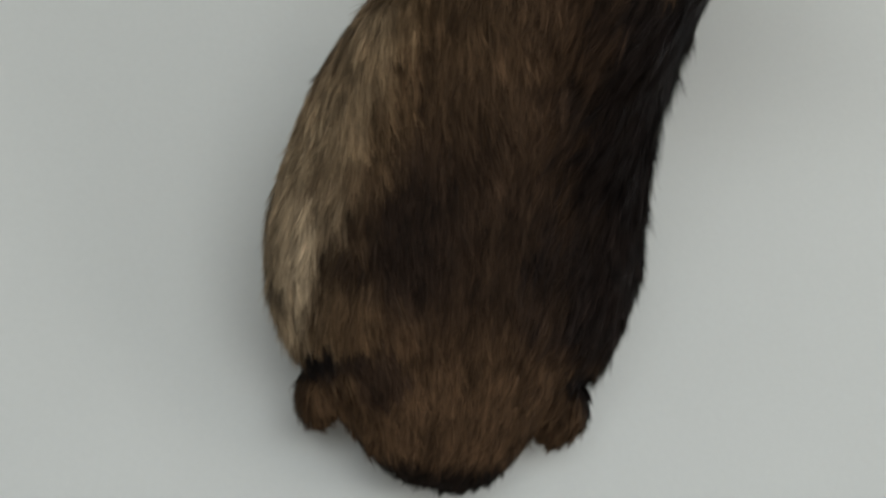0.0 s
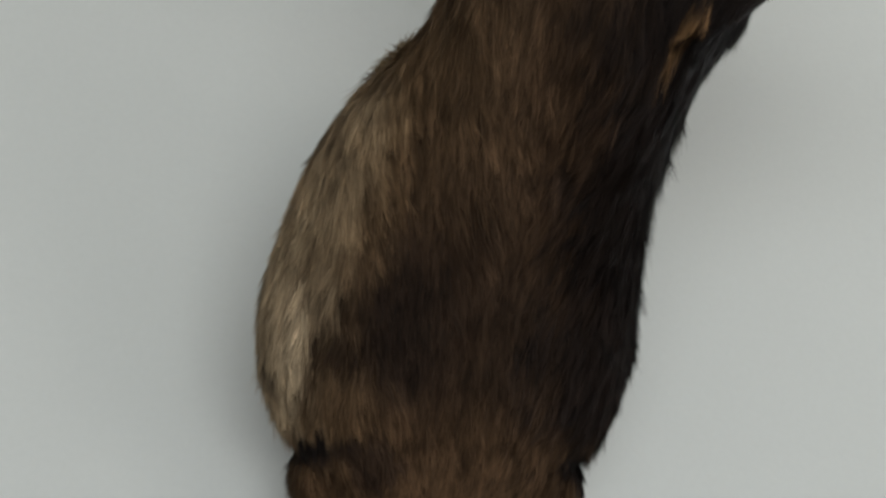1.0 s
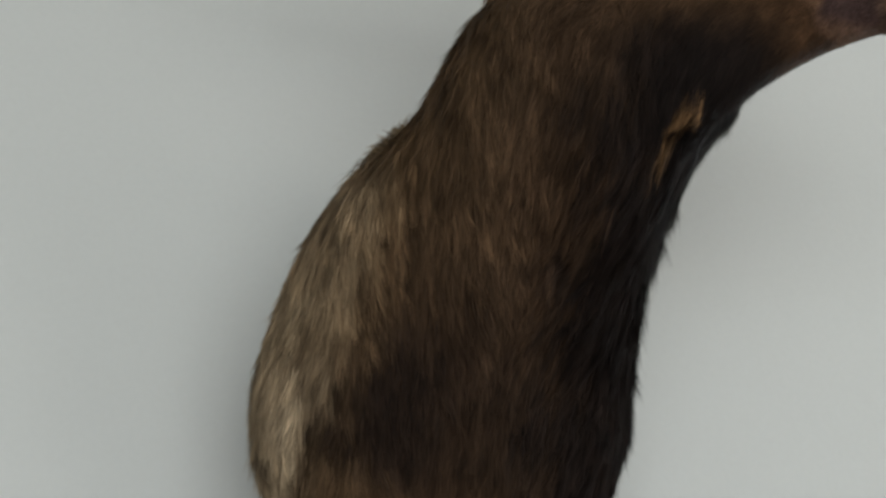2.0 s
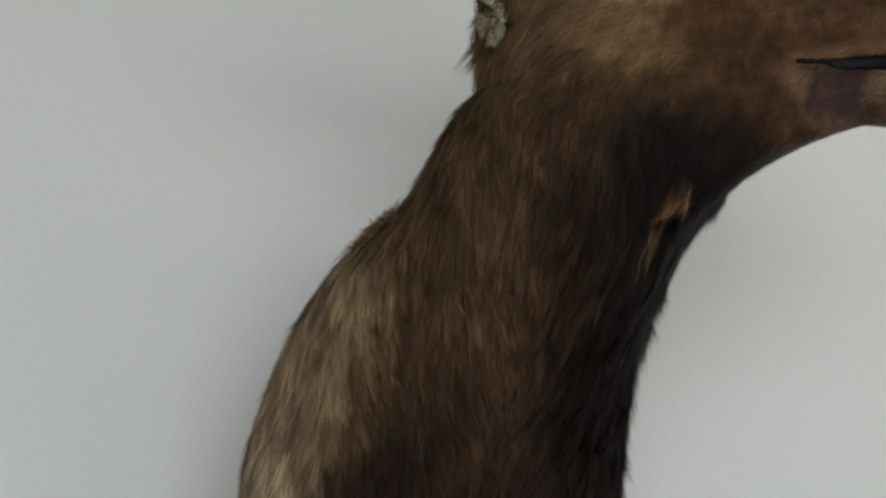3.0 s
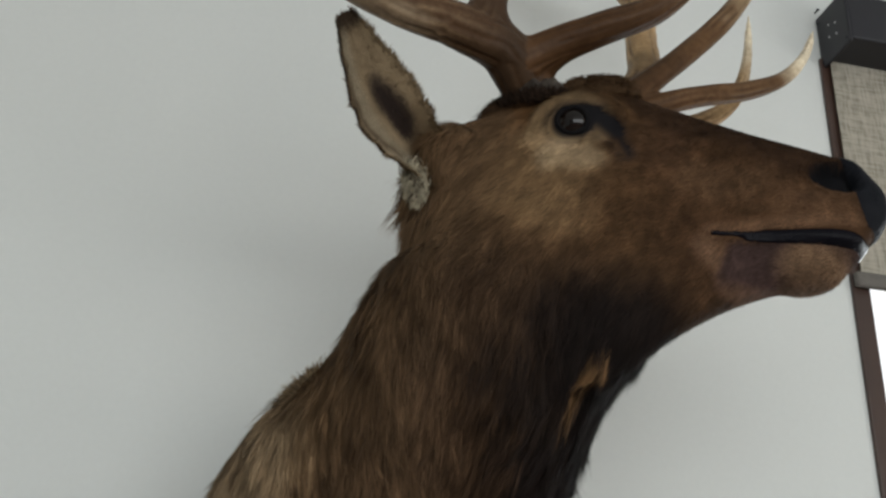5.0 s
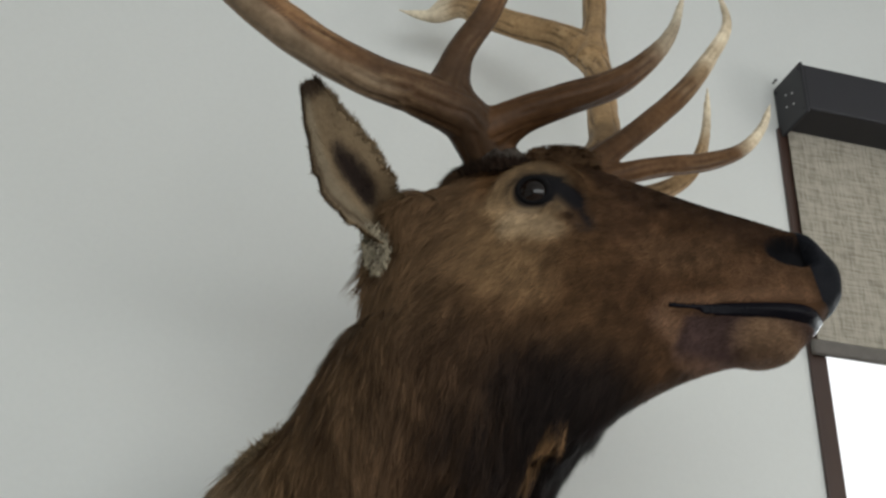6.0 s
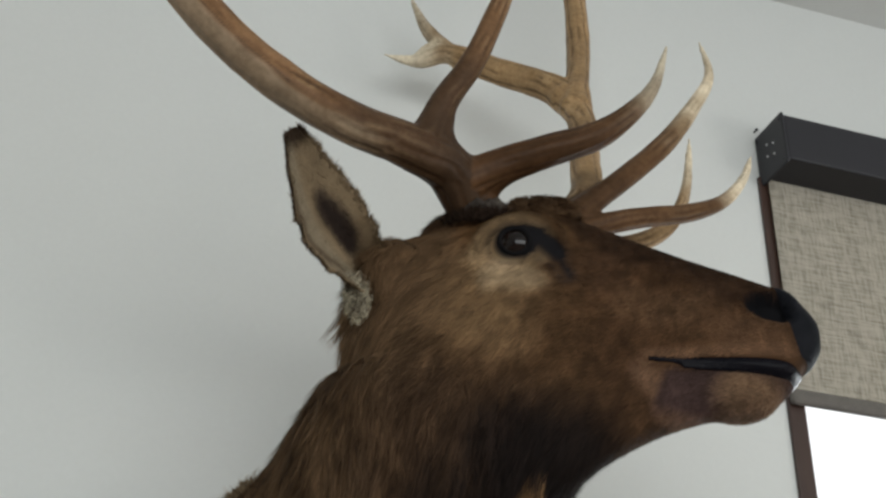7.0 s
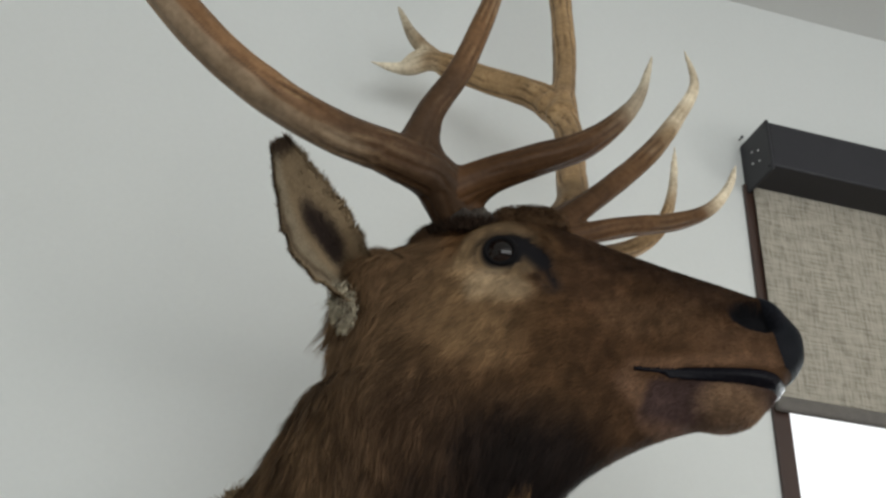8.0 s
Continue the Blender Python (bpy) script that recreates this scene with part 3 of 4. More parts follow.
def coat_weight(p, n):
    hidden = (p[:, 1] > 1.385) | ((n[:, 1] > 0.75) & (p[:, 2] < 2.35))
    return np.where(bare(p) | hidden, 0, 1 + 2.2 * headness(p)) * np.where(n[:, 1] > 0.35, np.where(p[:, 0] > 0.5, 0.85, 0.35), 1)


p, n = scatter(540000, coat_weight)
h = headness(p)
hx, hy, hz = head_axes(p)
flow = np.tile(np.array([-0.06, 0.16, -1.0]), (len(p), 1))
flow[:, 0] += -0.35 * smooth(0.26 - p[:, 0], 0, 0.08) * smooth(p[:, 2], 1.9, 2.0)
flow[:, 0] += 1.6 * (0.39 - p[:, 0]) * smooth(1.9 - p[:, 2], 0, 0.1)
back = -np.array(FORE)[None, :] * np.where(hx > -0.16, 1, 0.4)[:, None] + np.array([0, 0, -0.55]) * smooth(0.10 - hx, 0, 0.2)[:, None]
flow = flow * (1 - h)[:, None] + back * h[:, None]
flow += 0.16 * np.stack([R1(p), R2(p + 3), R1(p + 7)], 1) + (0.12 - 0.06 * h)[:, None] * np.stack([R3(p), R3(p + 2), R3(p + 5)], 1)
length = (0.044 + 0.026 * smooth(p[:, 0], 0.40, 0.56) * smooth(2.3 - p[:, 2], 0, 0.1) * smooth(p[:, 2], 1.9, 2.05)) * (1 - h) + h * np.interp(hx, [-0.2, -0.08, 0.0, 0.1, 0.3], [0.030, 0.024, 0.016, 0.010, 0.006])
length *= 1 - 0.25 * smooth(0.04 - np.hypot(p[:, 0] - 0.56, p[:, 2] - 2.20), 0, 0.02)
length *= np.where((p[:, 2] < 1.82), 0.65, 1.0) * rng.uniform(0.6, 1.25, len(p))
width = (0.00118 - 0.00038 * h) * rng.uniform(0.7, 1.3, len(p))
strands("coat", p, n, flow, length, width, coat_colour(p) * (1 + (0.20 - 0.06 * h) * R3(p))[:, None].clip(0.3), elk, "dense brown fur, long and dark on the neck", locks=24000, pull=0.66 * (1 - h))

# loose hairs that stand off the neck, longest down the throat
lp, ln = scatter(15000, lambda p, n: coat_weight(p, n) * (1 - headness(p)) * (p[:, 2] < 2.34 - 0.17 * smooth(p[:, 0], 0.45, 0.54)))
throat = smooth(lp[:, 0], 0.44, 0.56) * smooth(lp[:, 2], 1.90, 2.0)
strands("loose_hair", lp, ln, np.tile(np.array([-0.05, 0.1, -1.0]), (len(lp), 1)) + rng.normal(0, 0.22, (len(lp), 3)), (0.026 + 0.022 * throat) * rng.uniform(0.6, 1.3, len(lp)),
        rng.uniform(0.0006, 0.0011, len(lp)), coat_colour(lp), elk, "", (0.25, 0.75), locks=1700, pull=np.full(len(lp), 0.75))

# a tuft that stands off the withers where neck and shoulder meet
near = np.linalg.norm((p - np.array((0.262, 1.075, 2.215))) * np.array((1, 0.5, 1)), axis=1) < 0.030
tp, tn = p[near], n[near]
strands("withers_tuft", tp, tn, np.tile(np.array([-0.9, 0.1, 0.9]), (len(tp), 1)) + rng.normal(0, 0.25, (len(tp), 3)), rng.uniform(0.020, 0.045, len(tp)),
        rng.uniform(0.0008, 0.0014, len(tp)), np.array([[0.16, 0.11, 0.062]]) * rng.uniform(0.5, 1.3, (len(tp), 1)), elk, "tan tuft standing off the withers", (0.25, 0.8))

# a dark rough crest on the crown before the antlers
kx, ky, kz = head_axes(p)
near = (kx > -0.060) & (kx < 0.055) & (np.abs(ky) < 0.05) & (kz > 0.085)
tp, tn = p[near], n[near]
strands("crest", tp, tn, np.tile(np.array(FORE) * 0.5, (len(tp), 1)) + rng.normal(0, 0.5, (len(tp), 3)), rng.uniform(0.010, 0.024, len(tp)),
        rng.uniform(0.0007, 0.0012, len(tp)), np.array([[0.085, 0.048, 0.025]]) * rng.uniform(0.5, 1.6, (len(tp), 1)), elk, "rough dark crest of hair on the crown", (0.35, 1.0), locks=60, pull=np.full(len(tp), 0.7))

# ---- eyes, nose and lips ----
for s in (-1, 1):
    bm = bmesh.new()
    bmesh.ops.create_uvsphere(bm, u_segments=32, v_segments=20, radius=0.0195)
    eye_out = abs((bvh.ray_cast(head_place(EYE_X, s * 0.2, EYE_Z), -s * SIDE)[0] - HEAD).dot(SIDE)) - 0.0125
    for v in bm.verts:
        v.co = head_place(EYE_X, s * eye_out, EYE_Z) + FORE * v.co.x * 1.05 + SIDE * v.co.y * 0.9 + Vector((0, 0, v.co.z * 0.95)) - Vector(BASE)
    eye = part("eye", bm, EYE, elk, "glossy dark brown glass eye", True)
    rim = []
    for a in np.linspace(0, 2 * math.pi, 28, endpoint=False):
        x, z = EYE_X + 0.0175 * math.cos(a), EYE_Z + 0.0150 * math.sin(a) - 0.002 * math.cos(a)
        hit = bvh.ray_cast(head_place(x, s * 0.2, z), -s * SIDE)[0]
        rim.append(hit - Vector(BASE))
    rings = tube([*rim, rim[0], rim[1]], [0.0032] * 30, 10)[1:]
    v, f = loft(rings)
    mesh = bpy.data.meshes.new("eyelid")
    mesh.from_pydata([tuple(x) for x in v], [], f[:-2])
    mesh.materials.append(LID)
    mesh.shade_smooth()
    new("eyelid", mesh).parent = eye


def mouth_line(drop, radius):
    """Along the mouth from one corner round the front to the other, sunk into the skin: places and radii."""
    half = []
    for x, z in spline(MOUTH[:-1], 5):
        hit = bvh.ray_cast(head_place(x, -0.2, z - drop), SIDE)[0]
        half.append((x, -(hit - HEAD).dot(SIDE), z - drop))
    last = half[-1]
    for a in (25, 50, 72, 90):
        d = FORE * math.sin(radians(a)) - SIDE * math.cos(radians(a))
        o = head_place(0.272, 0, last[2])
        hit = bvh.ray_cast(o + d * 0.2, -d)[0] - HEAD
        half.append((hit.dot(FORE), -hit.dot(SIDE), last[2]))
    h = np.array(half)
    for _ in range(3):
        h[1:-1] = (h[:-2] + 2 * h[1:-1] + h[2:]) / 4
    both = np.vstack([h * [1, -1, 1], (h * [1, 1, 1])[-2::-1]])
    u = np.linspace(-1, 1, len(both))
    radii = radius(1 - np.abs(u))
    sunk = radii * 0.30 * np.minimum(1, (1 - np.abs(u)) / 0.35)
    out = [head_place(x - k * (0.8 if abs(y) < 0.02 else 0), y - math.copysign(min(k, abs(y)), y), z) for (x, y, z), k in zip(both, sunk)]
    return out, radii


upper, upper_radii = mouth_line(0.0, lambda t: (0.0036 + 0.0066 * np.minimum(1, t / 0.7)) * (1 - 0.5 * smooth(t, 0.78, 1.0)))
lower_line, lower_radii = mouth_line(0.007, lambda t: 0.0016 + 0.0034 * np.minimum(1, t / 0.6))
lower_line, lower_radii = lower_line[5:-5], lower_radii[5:-5]
lips = fused("mouth_rim", [loft(tube(upper, upper_radii, 10)), loft(tube(lower_line, lower_radii, 10))], 0.0018, 10)
at, _ = places(lips)
lips.vertices.foreach_set("co", (at - BASE).astype(np.float32).ravel())
lips.materials.append(LIP)
lips.shade_smooth()
mouth = new("mouth_rim", lips)
mouth.parent = elk
tagged(mouth, "wet-looking black lips, slightly parted")

# the bare nose pad, laid over the muzzle's end
bm = bmesh.new()
hx, hy, hz = head_axes(co)
inside = (hx > 0.262) & (hz > -0.125)
fresh = {}
for t in tris[inside[tris].any(1)].tolist():
    for i in t:
        if i not in fresh:
            fresh[i] = bm.verts.new(Vector(co[i] + no[i] * 0.0010 - BASE))
    bm.faces.new([fresh[i] for i in t])
for at, way in ((head_place(0.286, 0, -0.07), FORE + Vector((0, 0, 0.25))), (head_place(0.29, 0, -0.114), Vector((0, 0, 1)) + 0.2 * FORE)):
    bmesh.ops.bisect_plane(bm, geom=[*bm.verts, *bm.edges, *bm.faces], plane_co=at - Vector(BASE), plane_no=way, clear_inner=True)
part("nose_pad", bm, SKIN, elk, "bare black nose pad", True)


# ---- ears ----


def ear_surface(s):
    """A cupped leaf with thickness: rows along its length, inner and outer face."""
    base, tip = Vector((0.372, 0.885, 2.452)), Vector((0.226, 0.762, 2.550))
    across, opens = Vector((0.073, 0.02, 0.054)).normalized(), None
    along = (tip - base).normalized()
    across = (across - along * across.dot(along)).normalized()
    opens = along.cross(across)
    if opens.y > 0:
        opens = -opens
    inner, outer = [], []
    for u in np.linspace(0, 1, 26):
        half = float(np.interp(u, [0, 0.15, 0.4, 0.6, 0.8, 0.93, 1], [0.032, 0.040, 0.0445, 0.0405, 0.0265, 0.0135, 0.006]))
        deep = half * float(np.interp(u, [0, 0.3, 1], [1.0, 0.75, 0.2]))
        half *= 1 + 0.035 * math.sin(31 * u) + 0.025 * math.sin(53 * u + 1)
        a, b = [], []
        for v in np.linspace(-1, 1, 17):
            sag = deep * (1 - v * v)
            ripple = 0.003 * math.sin(9 * u + 2 * v) * abs(v)
            p = base + along * (u * 0.203) + across * (half * v * (float(np.interp(u, [0, 0.12, 0.3, 0.5], [0.42, 0.72, 0.9, 1])) if v > 0 else 1.0) - 0.0155 * math.sin(3.1 * u)) - opens * (sag + ripple) + opens * 0.008
            a.append(p)
            b.append(p - opens * 0.006 * (1 - 0.6 * abs(v)) + across * 0.002 * v)
        inner.append(a)
        outer.append(b)
    if s > 0:
        def flip(p):
            hx, hy, hz = (x[0] for x in head_axes(np.array(p)[None, :]))
            return head_place(hx, -hy, hz)
        inner, outer = [[flip(p) for p in r] for r in inner], [[flip(p) for p in r] for r in outer]
    return inner, outer


def ear(s):
    inner, outer = ear_surface(s)
    rings = [a + b[::-1] for a, b in zip(inner, outer)]
    v, f = loft(rings)
    mesh = bpy.data.meshes.new("ear")
    mesh.from_pydata([tuple(Vector(x) - Vector(BASE)) for x in v], [], f)
    grid = np.array([[(i / 25, j) for j in range(34)] for i in range(26)]).reshape(-1, 2)
    gu = grid[:, 0]
    gv = np.where(grid[:, 1] < 17, grid[:, 1] / 8 - 1, 1 - (grid[:, 1] - 17) / 8)
    inn = grid[:, 1] < 17

    def tint(u, v, inside, p):
        c = np.tile(np.array([0.215, 0.158, 0.097]), (len(u), 1)) * (1 + 0.16 * R1(p) + 0.10 * R2(p))[:, None]
        c = blend(c, (0.235, 0.19, 0.13), smooth(0.5 - np.abs(v + 0.5), 0, 0.3))
        c = blend(c, (0.105, 0.072, 0.042), 0.8 * smooth(0.34 - u + 0.05 * R2(p), 0, 0.25) * smooth(v, 0.2, 0.7))
        # shade in the ear's hollow, painted as a soft dark patch
        c = blend(c, (0.028, 0.020, 0.017), smooth(0.34 - np.hypot((u - 0.36) * 0.95, (v - 0.32) * 0.80) + 0.06 * R2(p), 0, 0.20))
        c = blend(c, (0.075, 0.048, 0.030), 0.75 * smooth(0.17 - np.abs(v + 0.70 - 0.18 * R1(p)), 0, 0.12) * smooth(u, 0.05, 0.15) * smooth(0.8 - u, 0, 0.2))
        c = blend(c, (0.06, 0.040, 0.027), (0.45 + 0.3 * R2(p)).clip(0, 1) * smooth(-v + 0.06 * R3(p), 0.84, 1.0) * smooth(u, 0.30, 0.5))
        c = blend(c, (0.04, 0.027, 0.018), smooth(u + 0.03 * R2(p), 0.85, 0.95))
        out = np.tile(np.array([0.085, 0.05, 0.028]), (len(u), 1))
        return np.where(inside[:, None], c, out)

    world = np.array(v, float)
    mark(mesh, tint(gu, gv, inn, world))
    mesh.materials.append(HIDE)
    mesh.shade_smooth()
    ob = new("ear", mesh)
    ob.parent = elk
    tagged(ob, "cupped ear with pale inside and dark rim")
    # hair over both faces and along the rim
    count = 9000
    r, c = rng.uniform(0.02, 0.985, count) * 25, rng.random(count)
    face = rng.random(count) < 0.62
    vv = np.where(rng.random(count) < 0.35, np.sign(c - 0.5) * rng.uniform(0.86, 1, count), c * 2 - 1)
    gi, go = np.array(inner, float), np.array(outer, float)

    def sample(g, r, v):
        i, j = np.clip(r.astype(int), 0, 24), np.clip(((v + 1) * 8).astype(int), 0, 15)
        a, b = (r - i)[:, None], ((v + 1) * 8 - j)[:, None]
        p = g[i, j] * (1 - a) * (1 - b) + g[i + 1, j] * a * (1 - b) + g[i, j + 1] * (1 - a) * b + g[i + 1, j + 1] * a * b
        du, dv = g[i + 1, j] - g[i, j], g[i, j + 1] - g[i, j]
        n = np.cross(du, dv)
        return p, du / np.linalg.norm(du, axis=1, keepdims=True), dv / np.linalg.norm(dv, axis=1, keepdims=True), n / np.linalg.norm(n, axis=1, keepdims=True)

    pi, ui, wi, ni = sample(gi, r, vv)
    po, uo, wo, nout = sample(go, r, vv)
    front = np.array(inner[12][8]) - np.array(outer[12][8])
    ni *= np.sign((ni @ front))[:, None]
    nout *= -np.sign((nout @ front))[:, None]
    pp, nn = np.where(face[:, None], pi, po), np.where(face[:, None], ni, nout)
    dd = np.where(face[:, None], ui, uo) + np.where(face[:, None], wi, wo) * (np.sign(vv) * np.where(np.abs(vv) > 0.8, 0.9, 0.25))[:, None] + rng.normal(0, 0.25, (count, 3))
    strands("ear_hair", pp, nn, dd, rng.uniform(0.005, 0.011, count) * np.where(np.abs(vv) > 0.86, 1.25, 1.0), rng.uniform(0.0006, 0.0011, count), tint(r / 25, vv, face, pp), ob, lifts=(0.02, 0.14))
    # whitish tuft below the ear's root
    count = 5200
    t = rng.random(count)[:, None]
    a, b = np.array(inner[1][3]), np.array((0.352, 0.884, 2.398)) if s < 0 else np.array(inner[1][3])
    pp = a + (b - a) * t + rng.normal(0, 0.0056, (count, 3)) * (1.15 - 0.4 * t)
    nn = rng.normal(0, 0.6, (count, 3)) + front / np.linalg.norm(front)
    nn /= np.linalg.norm(nn, axis=1, keepdims=True)
    dd = np.tile(np.array([-0.2, 0, -0.9]), (count, 1)) + rng.normal(0, 0.45, (count, 3))
    col = np.where(rng.random((count, 1)) < 0.15, np.array([[0.07, 0.045, 0.03]]), np.array([[0.46, 0.40, 0.29]])) * rng.uniform(0.55, 1.15, (count, 1))
    strands("ear_tuft", pp, nn, dd, rng.uniform(0.007, 0.016, count), rng.uniform(0.0007, 0.0014, count), col, ob, "ragged whitish tuft at the root of the ear", locks=160, pull=np.full(count, 0.8))


ear(-1)
ear(1)


# ---- antlers ----


def antler(curves, burr_at, burr_axis, tips, tone, darker, label, pale_side=None):
    """curves: rows of places with the radius at root, middle and tip."""
    made, axis, reach = [], [], []
    for pts, r0, r1, r2, *hold in curves:
        line = spline(pts, 8)
        u = np.linspace(0, 1, len(line))
        radii = np.interp(u, [0, 0.10, hold[0] if hold else 0.55, 0.93, 1], [r0 * 1.3, r0, r1, r2 * 1.9, r2])
        radii = radii * (1 + 0.018 * R2(line))
        made.append(loft(tube(line, radii, 18)))
        axis.append(line)
        reach += [len(axis) - 1 in darker] * len(line)
    mesh = fused("antler", made, 0.003, 20)
    p, n = places(mesh)
    axis = np.vstack(axis)
    ends = np.array(tips)
    colour = np.tile(np.array(tone), (len(p), 1))
    groove, dusky = np.empty(len(p)), np.empty(len(p))
    for i in range(0, len(p), 4000):
        q = p[i:i + 4000]
        k = np.argmin(((q[:, None] - axis[None]) ** 2).sum(2), 1)
        d = q - axis[k]
        dusky[i:i + 4000] = np.array(reach, float)[k]
        nxt = axis[np.minimum(k + 1, len(axis) - 1)] - axis[np.maximum(k - 1, 0)]
        nxt /= np.linalg.norm(nxt, axis=1, keepdims=True)
        ref = np.cross(nxt, np.array([0.31, 0.85, 0.42]))
        ang = np.arctan2((d * np.cross(nxt, ref)).sum(1), (d * ref).sum(1))
        wander = 0.5 * R1(q) + 0.15 * R2(q)
        groove[i:i + 4000] = 0.5 * np.sin(9 * ang + 3 * wander) + 0.5 * np.sin(17 * ang + 5 * wander + 1) * (0.5 + 0.5 * np.sin(3 * ang))
    groove *= 0.45 + 0.55 * smooth(R2(p + 9), -0.6, 0.7)
    tip = np.min(np.linalg.norm(p[:, None] - ends[None], axis=2), axis=1)
    base = np.linalg.norm(p - np.array(burr_at), axis=1)
    ivory = smooth(0.155 - tip + 0.014 * R2(p), 0, 0.13)
    colour = blend(colour, (0.034, 0.020, 0.012), smooth(0.28 - base + 0.03 * R1(p), 0, 0.20) * 0.9)
    colour = blend(colour, (0.080, 0.039, 0.017), 0.9 * dusky * smooth(tip + 0.02 * R1(p), 0.07, 0.17))
    colour = blend(colour, (0.66, 0.58, 0.44), ivory)
    ivory *= 1 - 0.75 * smooth(R3(p) + 0.5 * R2(p), 1.4, 1.9)
    deep = smooth(groove, 0.10, 0.55) * (1 - ivory)
    colour = blend(colour, (0.050, 0.026, 0.013), 0.66 * deep)
    colour = blend(colour, (0.46, 0.33, 0.19), 0.34 * smooth(base, 0.08, 0.24) * smooth(-groove, 0.18, 0.60) * (1 - ivory) * (1 - 0.65 * dusky))
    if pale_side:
        # paler where the beam faces pale_side, with a dark seam along that edge
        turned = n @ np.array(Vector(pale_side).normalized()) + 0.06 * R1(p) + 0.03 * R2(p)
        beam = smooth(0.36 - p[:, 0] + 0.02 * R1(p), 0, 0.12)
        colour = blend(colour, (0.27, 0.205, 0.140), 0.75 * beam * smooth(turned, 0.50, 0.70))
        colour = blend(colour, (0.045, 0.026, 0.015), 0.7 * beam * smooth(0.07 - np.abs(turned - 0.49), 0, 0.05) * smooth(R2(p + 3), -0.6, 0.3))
    colour *= (1 + 0.12 * R1(p) + 0.10 * R2(p))[:, None]
    p = p - n * (0.0011 * deep + 0.0006 * groove)[:, None]
    mesh.vertices.foreach_set("co", (p - BASE).astype(np.float32).ravel())
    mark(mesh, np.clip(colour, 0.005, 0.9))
    mesh.materials.append(ANTLER)
    mesh.shade_smooth()
    ob = new("antler", mesh)
    ob.parent = elk
    tagged(ob, label)
    # knobbly burr at the root
    d = Vector(burr_axis).normalized()
    e = d.orthogonal().normalized()
    g = d.cross(e)
    ring = [Vector(burr_at) + (e * math.cos(a) + g * math.sin(a)) * 0.031 for a in np.linspace(0, 2 * math.pi, 40)]
    knobs = [loft(tube(ring, [0.0055] * 40, 8))]
    for i in range(46):
        a = i / 46 * 2 * math.pi
        at = Vector(burr_at) + (e * math.cos(a) + g * math.sin(a)) * (0.034 + random.uniform(-0.003, 0.003)) + d * random.uniform(-0.005, 0.005)
        r = random.uniform(0.0035, 0.0060)
        knobs.append(lump(at.x, at.y, at.z, r, r, r, False))
    mesh = fused("burr", knobs, 0.0022, 1)
    p, n = places(mesh)
    mesh.vertices.foreach_set("co", (p - BASE).astype(np.float32).ravel())
    mesh.materials.append(BURR)
    mesh.shade_smooth()
    burr = new("burr", mesh)
    burr.parent = ob
    tagged(burr, "dark knobbly burr with pale specks")
    # dark ruff of hair under the burr
    count = 2600
    a = rng.uniform(0, 2 * math.pi, count)[:, None]
    out = np.array(e) * np.cos(a) + np.array(g) * np.sin(a)
    at = np.array(burr_at) + out * rng.uniform(0.032, 0.048, (count, 1)) - np.array(d) * rng.uniform(0.008, 0.020, (count, 1))
    lean = np.array(d) * 0.6 + out * 0.5 + rng.normal(0, 0.3, (count, 3))
    strands("ruff", at, out, lean, rng.uniform(0.006, 0.013, count), rng.uniform(0.0008, 0.0014, count),
            np.array([[0.020, 0.012, 0.008]]) * rng.uniform(0.5, 1.8, (count, 1)), ob, "dark hair round the antler's root")
    return ob


antler([
    ([(0.490, 0.868, 2.530), (0.475, 0.848, 2.558), (0.457, 0.835, 2.576), (0.426, 0.815, 2.584), (0.376, 0.795, 2.580), (0.307, 0.775, 2.578), (0.237, 0.76, 2.594),
      (0.167, 0.75, 2.630), (0.101, 0.745, 2.688), (0.035, 0.75, 2.781), (-0.028, 0.77, 2.947), (-0.055, 0.80, 3.12)], 0.026, 0.0245, 0.008, 0.8),
    ([(0.392, 0.806, 2.578), (0.419, 0.79, 2.652), (0.447, 0.775, 2.706), (0.468, 0.765, 2.768), (0.486, 0.755, 2.832), (0.496, 0.75, 2.889), (0.486, 0.75, 2.96)], 0.0185, 0.0142, 0.004),
    ([(0.455, 0.838, 2.567), (0.500, 0.81, 2.588), (0.551, 0.78, 2.604), (0.604, 0.76, 2.625), (0.642, 0.74, 2.656), (0.670, 0.73, 2.698), (0.689, 0.725, 2.763)], 0.025, 0.0170, 0.003),
    ([(0.480, 0.856, 2.540), (0.461, 0.838, 2.565), (0.432, 0.820, 2.577), (0.398, 0.803, 2.577), (0.350, 0.787, 2.577)], 0.0285, 0.0285, 0.013),
    ([(0.478, 0.856, 2.545), (0.454, 0.838, 2.562), (0.433, 0.822, 2.580), (0.414, 0.805, 2.612), (0.418, 0.793, 2.650)], 0.030, 0.0255, 0.010),
    ([(0.490, 0.862, 2.545), (0.478, 0.842, 2.566), (0.505, 0.812, 2.588), (0.551, 0.780, 2.604)], 0.026, 0.0215, 0.009),
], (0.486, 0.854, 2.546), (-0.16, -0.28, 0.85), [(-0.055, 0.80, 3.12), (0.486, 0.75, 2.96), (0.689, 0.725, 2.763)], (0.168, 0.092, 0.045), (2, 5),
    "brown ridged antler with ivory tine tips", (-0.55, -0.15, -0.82))
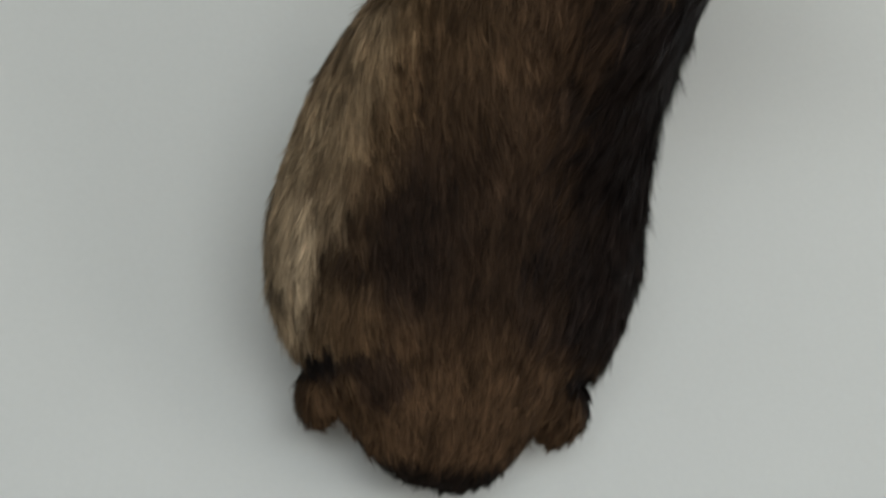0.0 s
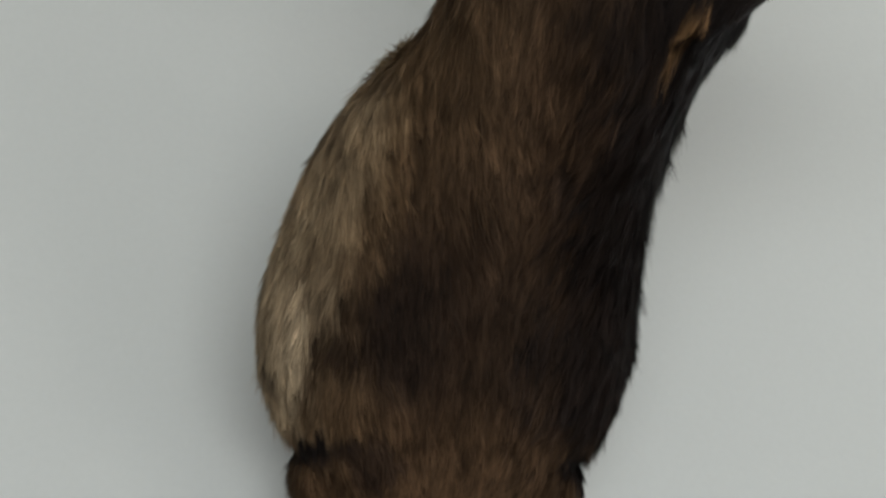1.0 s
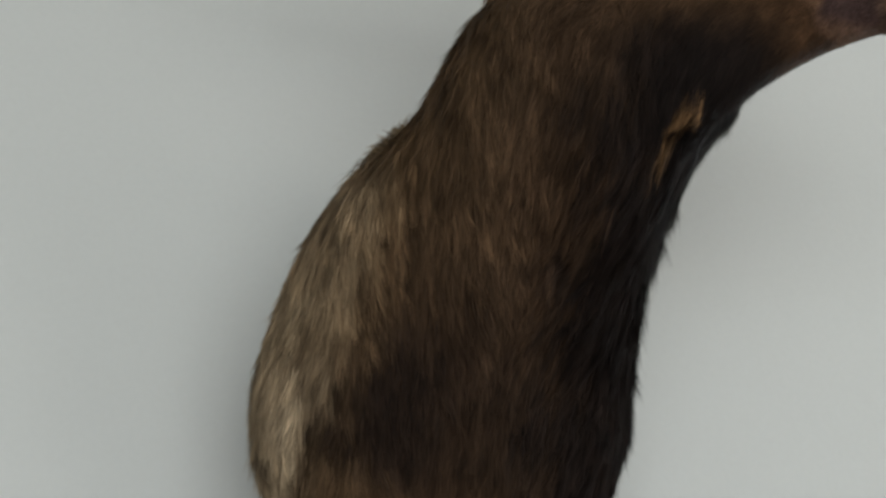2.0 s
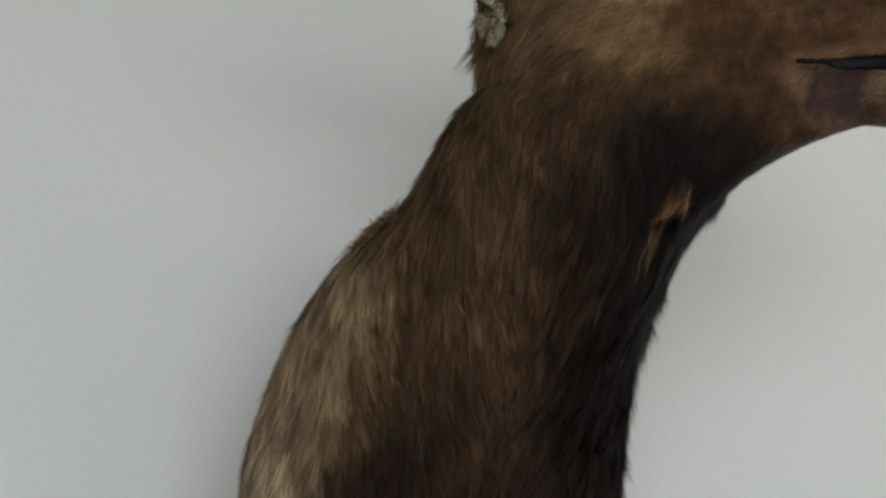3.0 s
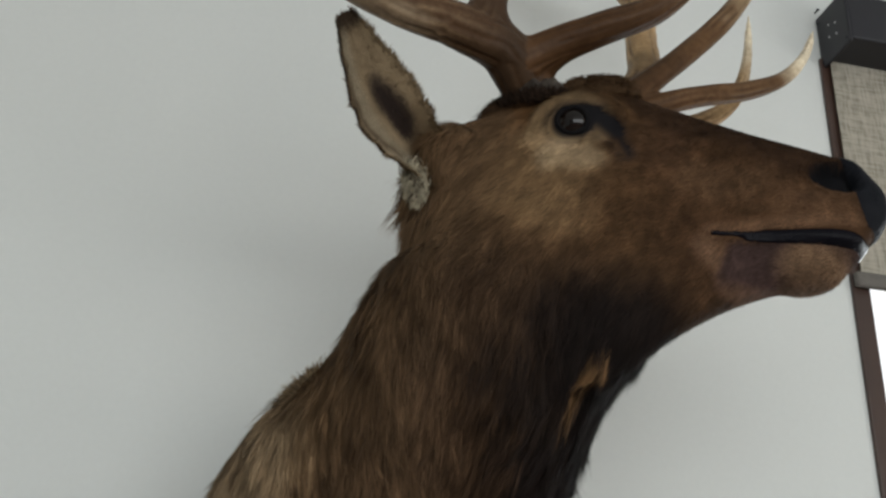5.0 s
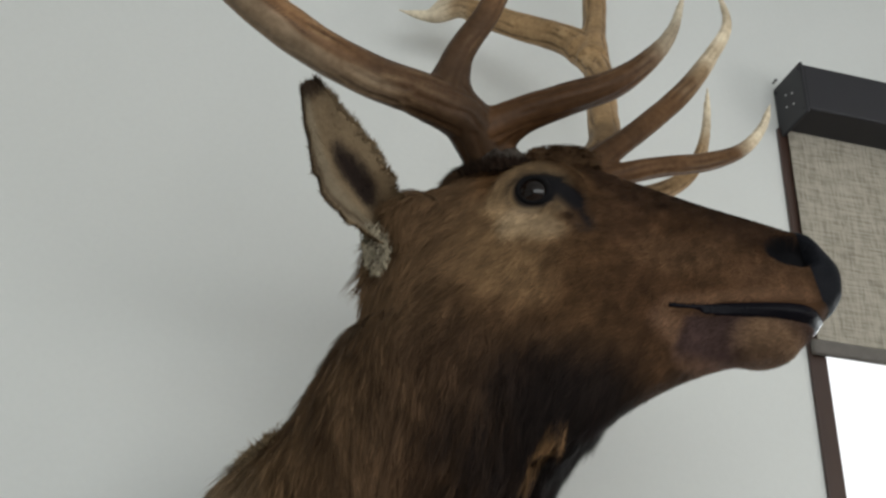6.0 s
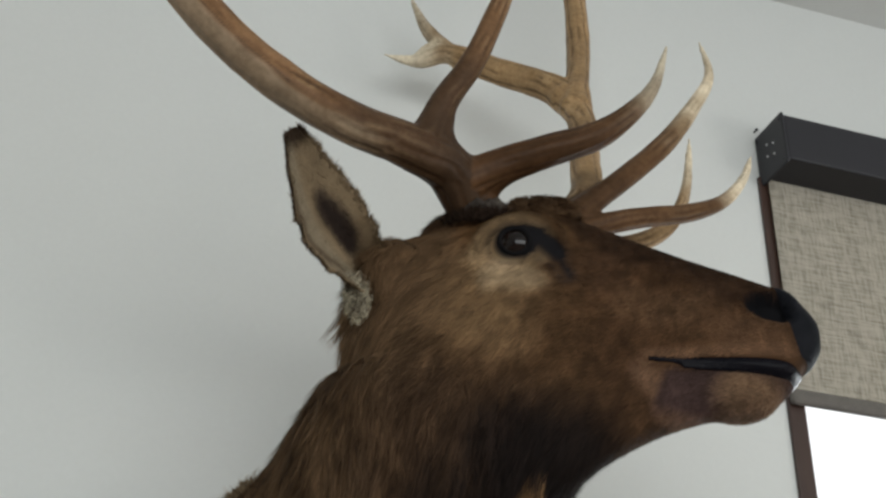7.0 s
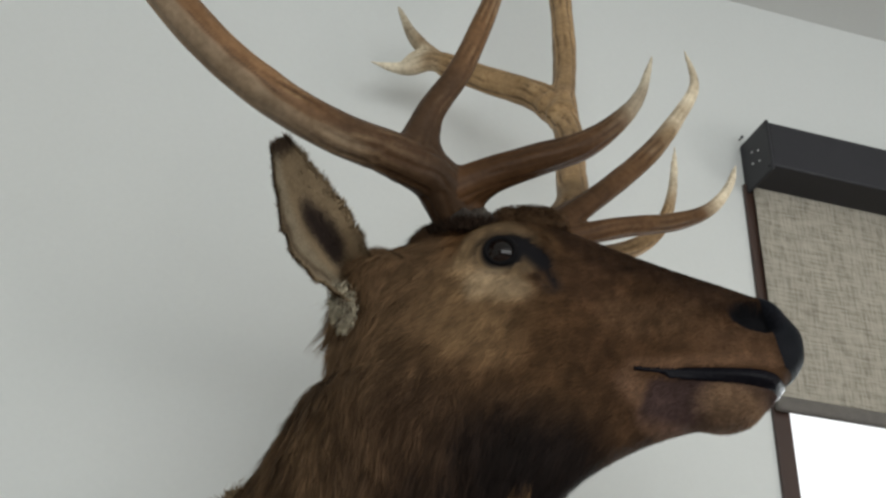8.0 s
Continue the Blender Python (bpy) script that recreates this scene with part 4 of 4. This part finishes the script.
# far antler: the window light on it is painted in as a lighter tone
antler([
    ([(0.545, 0.925, 2.535), (0.615, 0.94, 2.60), (0.678, 0.97, 2.679), (0.704, 1.02, 2.786), (0.729, 1.08, 2.903), (0.724, 1.13, 3.000), (0.687, 1.17, 3.049),
      (0.626, 1.22, 3.100), (0.564, 1.26, 3.146), (0.526, 1.28, 3.165), (0.487, 1.29, 3.132), (0.441, 1.3, 3.147)], 0.024, 0.0220, 0.003, 0.7),
    ([(0.729, 1.08, 2.903), (0.724, 1.13, 2.987), (0.690, 1.165, 3.046)], 0.018, 0.0260, 0.012),
    ([(0.720, 1.13, 2.990), (0.685, 1.17, 3.040), (0.626, 1.22, 3.092), (0.560, 1.26, 3.140)], 0.0200, 0.0215, 0.010),
    ([(0.575, 1.255, 3.134), (0.542, 1.275, 3.176), (0.513, 1.29, 3.226), (0.486, 1.3, 3.296)], 0.018, 0.0140, 0.003),
    ([(0.600, 1.235, 3.116), (0.548, 1.265, 3.148), (0.503, 1.285, 3.134), (0.455, 1.297, 3.144)], 0.0195, 0.0165, 0.003),
    ([(0.728, 1.10, 2.945), (0.757, 1.15, 3.087), (0.767, 1.17, 3.171), (0.773, 1.19, 3.272), (0.774, 1.21, 3.408), (0.774, 1.23, 3.56)], 0.0210, 0.0215, 0.008, 0.7),
    ([(0.60, 0.93, 2.58), (0.662, 0.93, 2.640), (0.724, 0.93, 2.702), (0.793, 0.935, 2.781), (0.849, 0.94, 2.867), (0.885, 0.945, 2.941), (0.876, 0.95, 3.012)], 0.019, 0.0155, 0.003),
    ([(0.60, 0.93, 2.575), (0.653, 0.93, 2.602), (0.733, 0.92, 2.630), (0.812, 0.92, 2.656), (0.871, 0.925, 2.691), (0.912, 0.93, 2.741), (0.935, 0.935, 2.793)], 0.017, 0.013, 0.003),
    ([(0.64, 0.95, 2.60), (0.722, 0.99, 2.621), (0.795, 1.0, 2.658), (0.837, 1.0, 2.702), (0.861, 1.0, 2.768), (0.873, 1.0, 2.857)], 0.017, 0.013, 0.003),
], (0.560, 0.928, 2.550), (0.6, 0.1, 0.6), [(0.451, 1.3, 3.155), (0.486, 1.3, 3.296), (0.774, 1.23, 3.56), (0.876, 0.95, 3.012), (0.935, 0.935, 2.793), (0.873, 1.0, 2.857)],
    (0.33, 0.215, 0.110), (6, 7), "ridged brown antler, painted lighter and golden for the window light, with pale tine tips")

# ---- a small nail left in the wall ----
bm = bmesh.new()
bmesh.ops.create_cone(bm, cap_ends=True, segments=12, radius1=0.0016, radius2=0.0016, depth=0.016, matrix=pose(0, -0.004, 0, 90, 0, 0))
bmesh.ops.create_cone(bm, cap_ends=True, segments=12, radius1=0.0034, radius2=0.0026, depth=0.0024, matrix=pose(0, -0.0125, 0, 90, 0, 0))
nail = part("nail", bm, BLACK_METAL)
nail.matrix_world = Matrix.Translation((1.266, WALL_Y, 3.247))
tagged(nail, "small dark nail in the wall beside the shade", "nail")
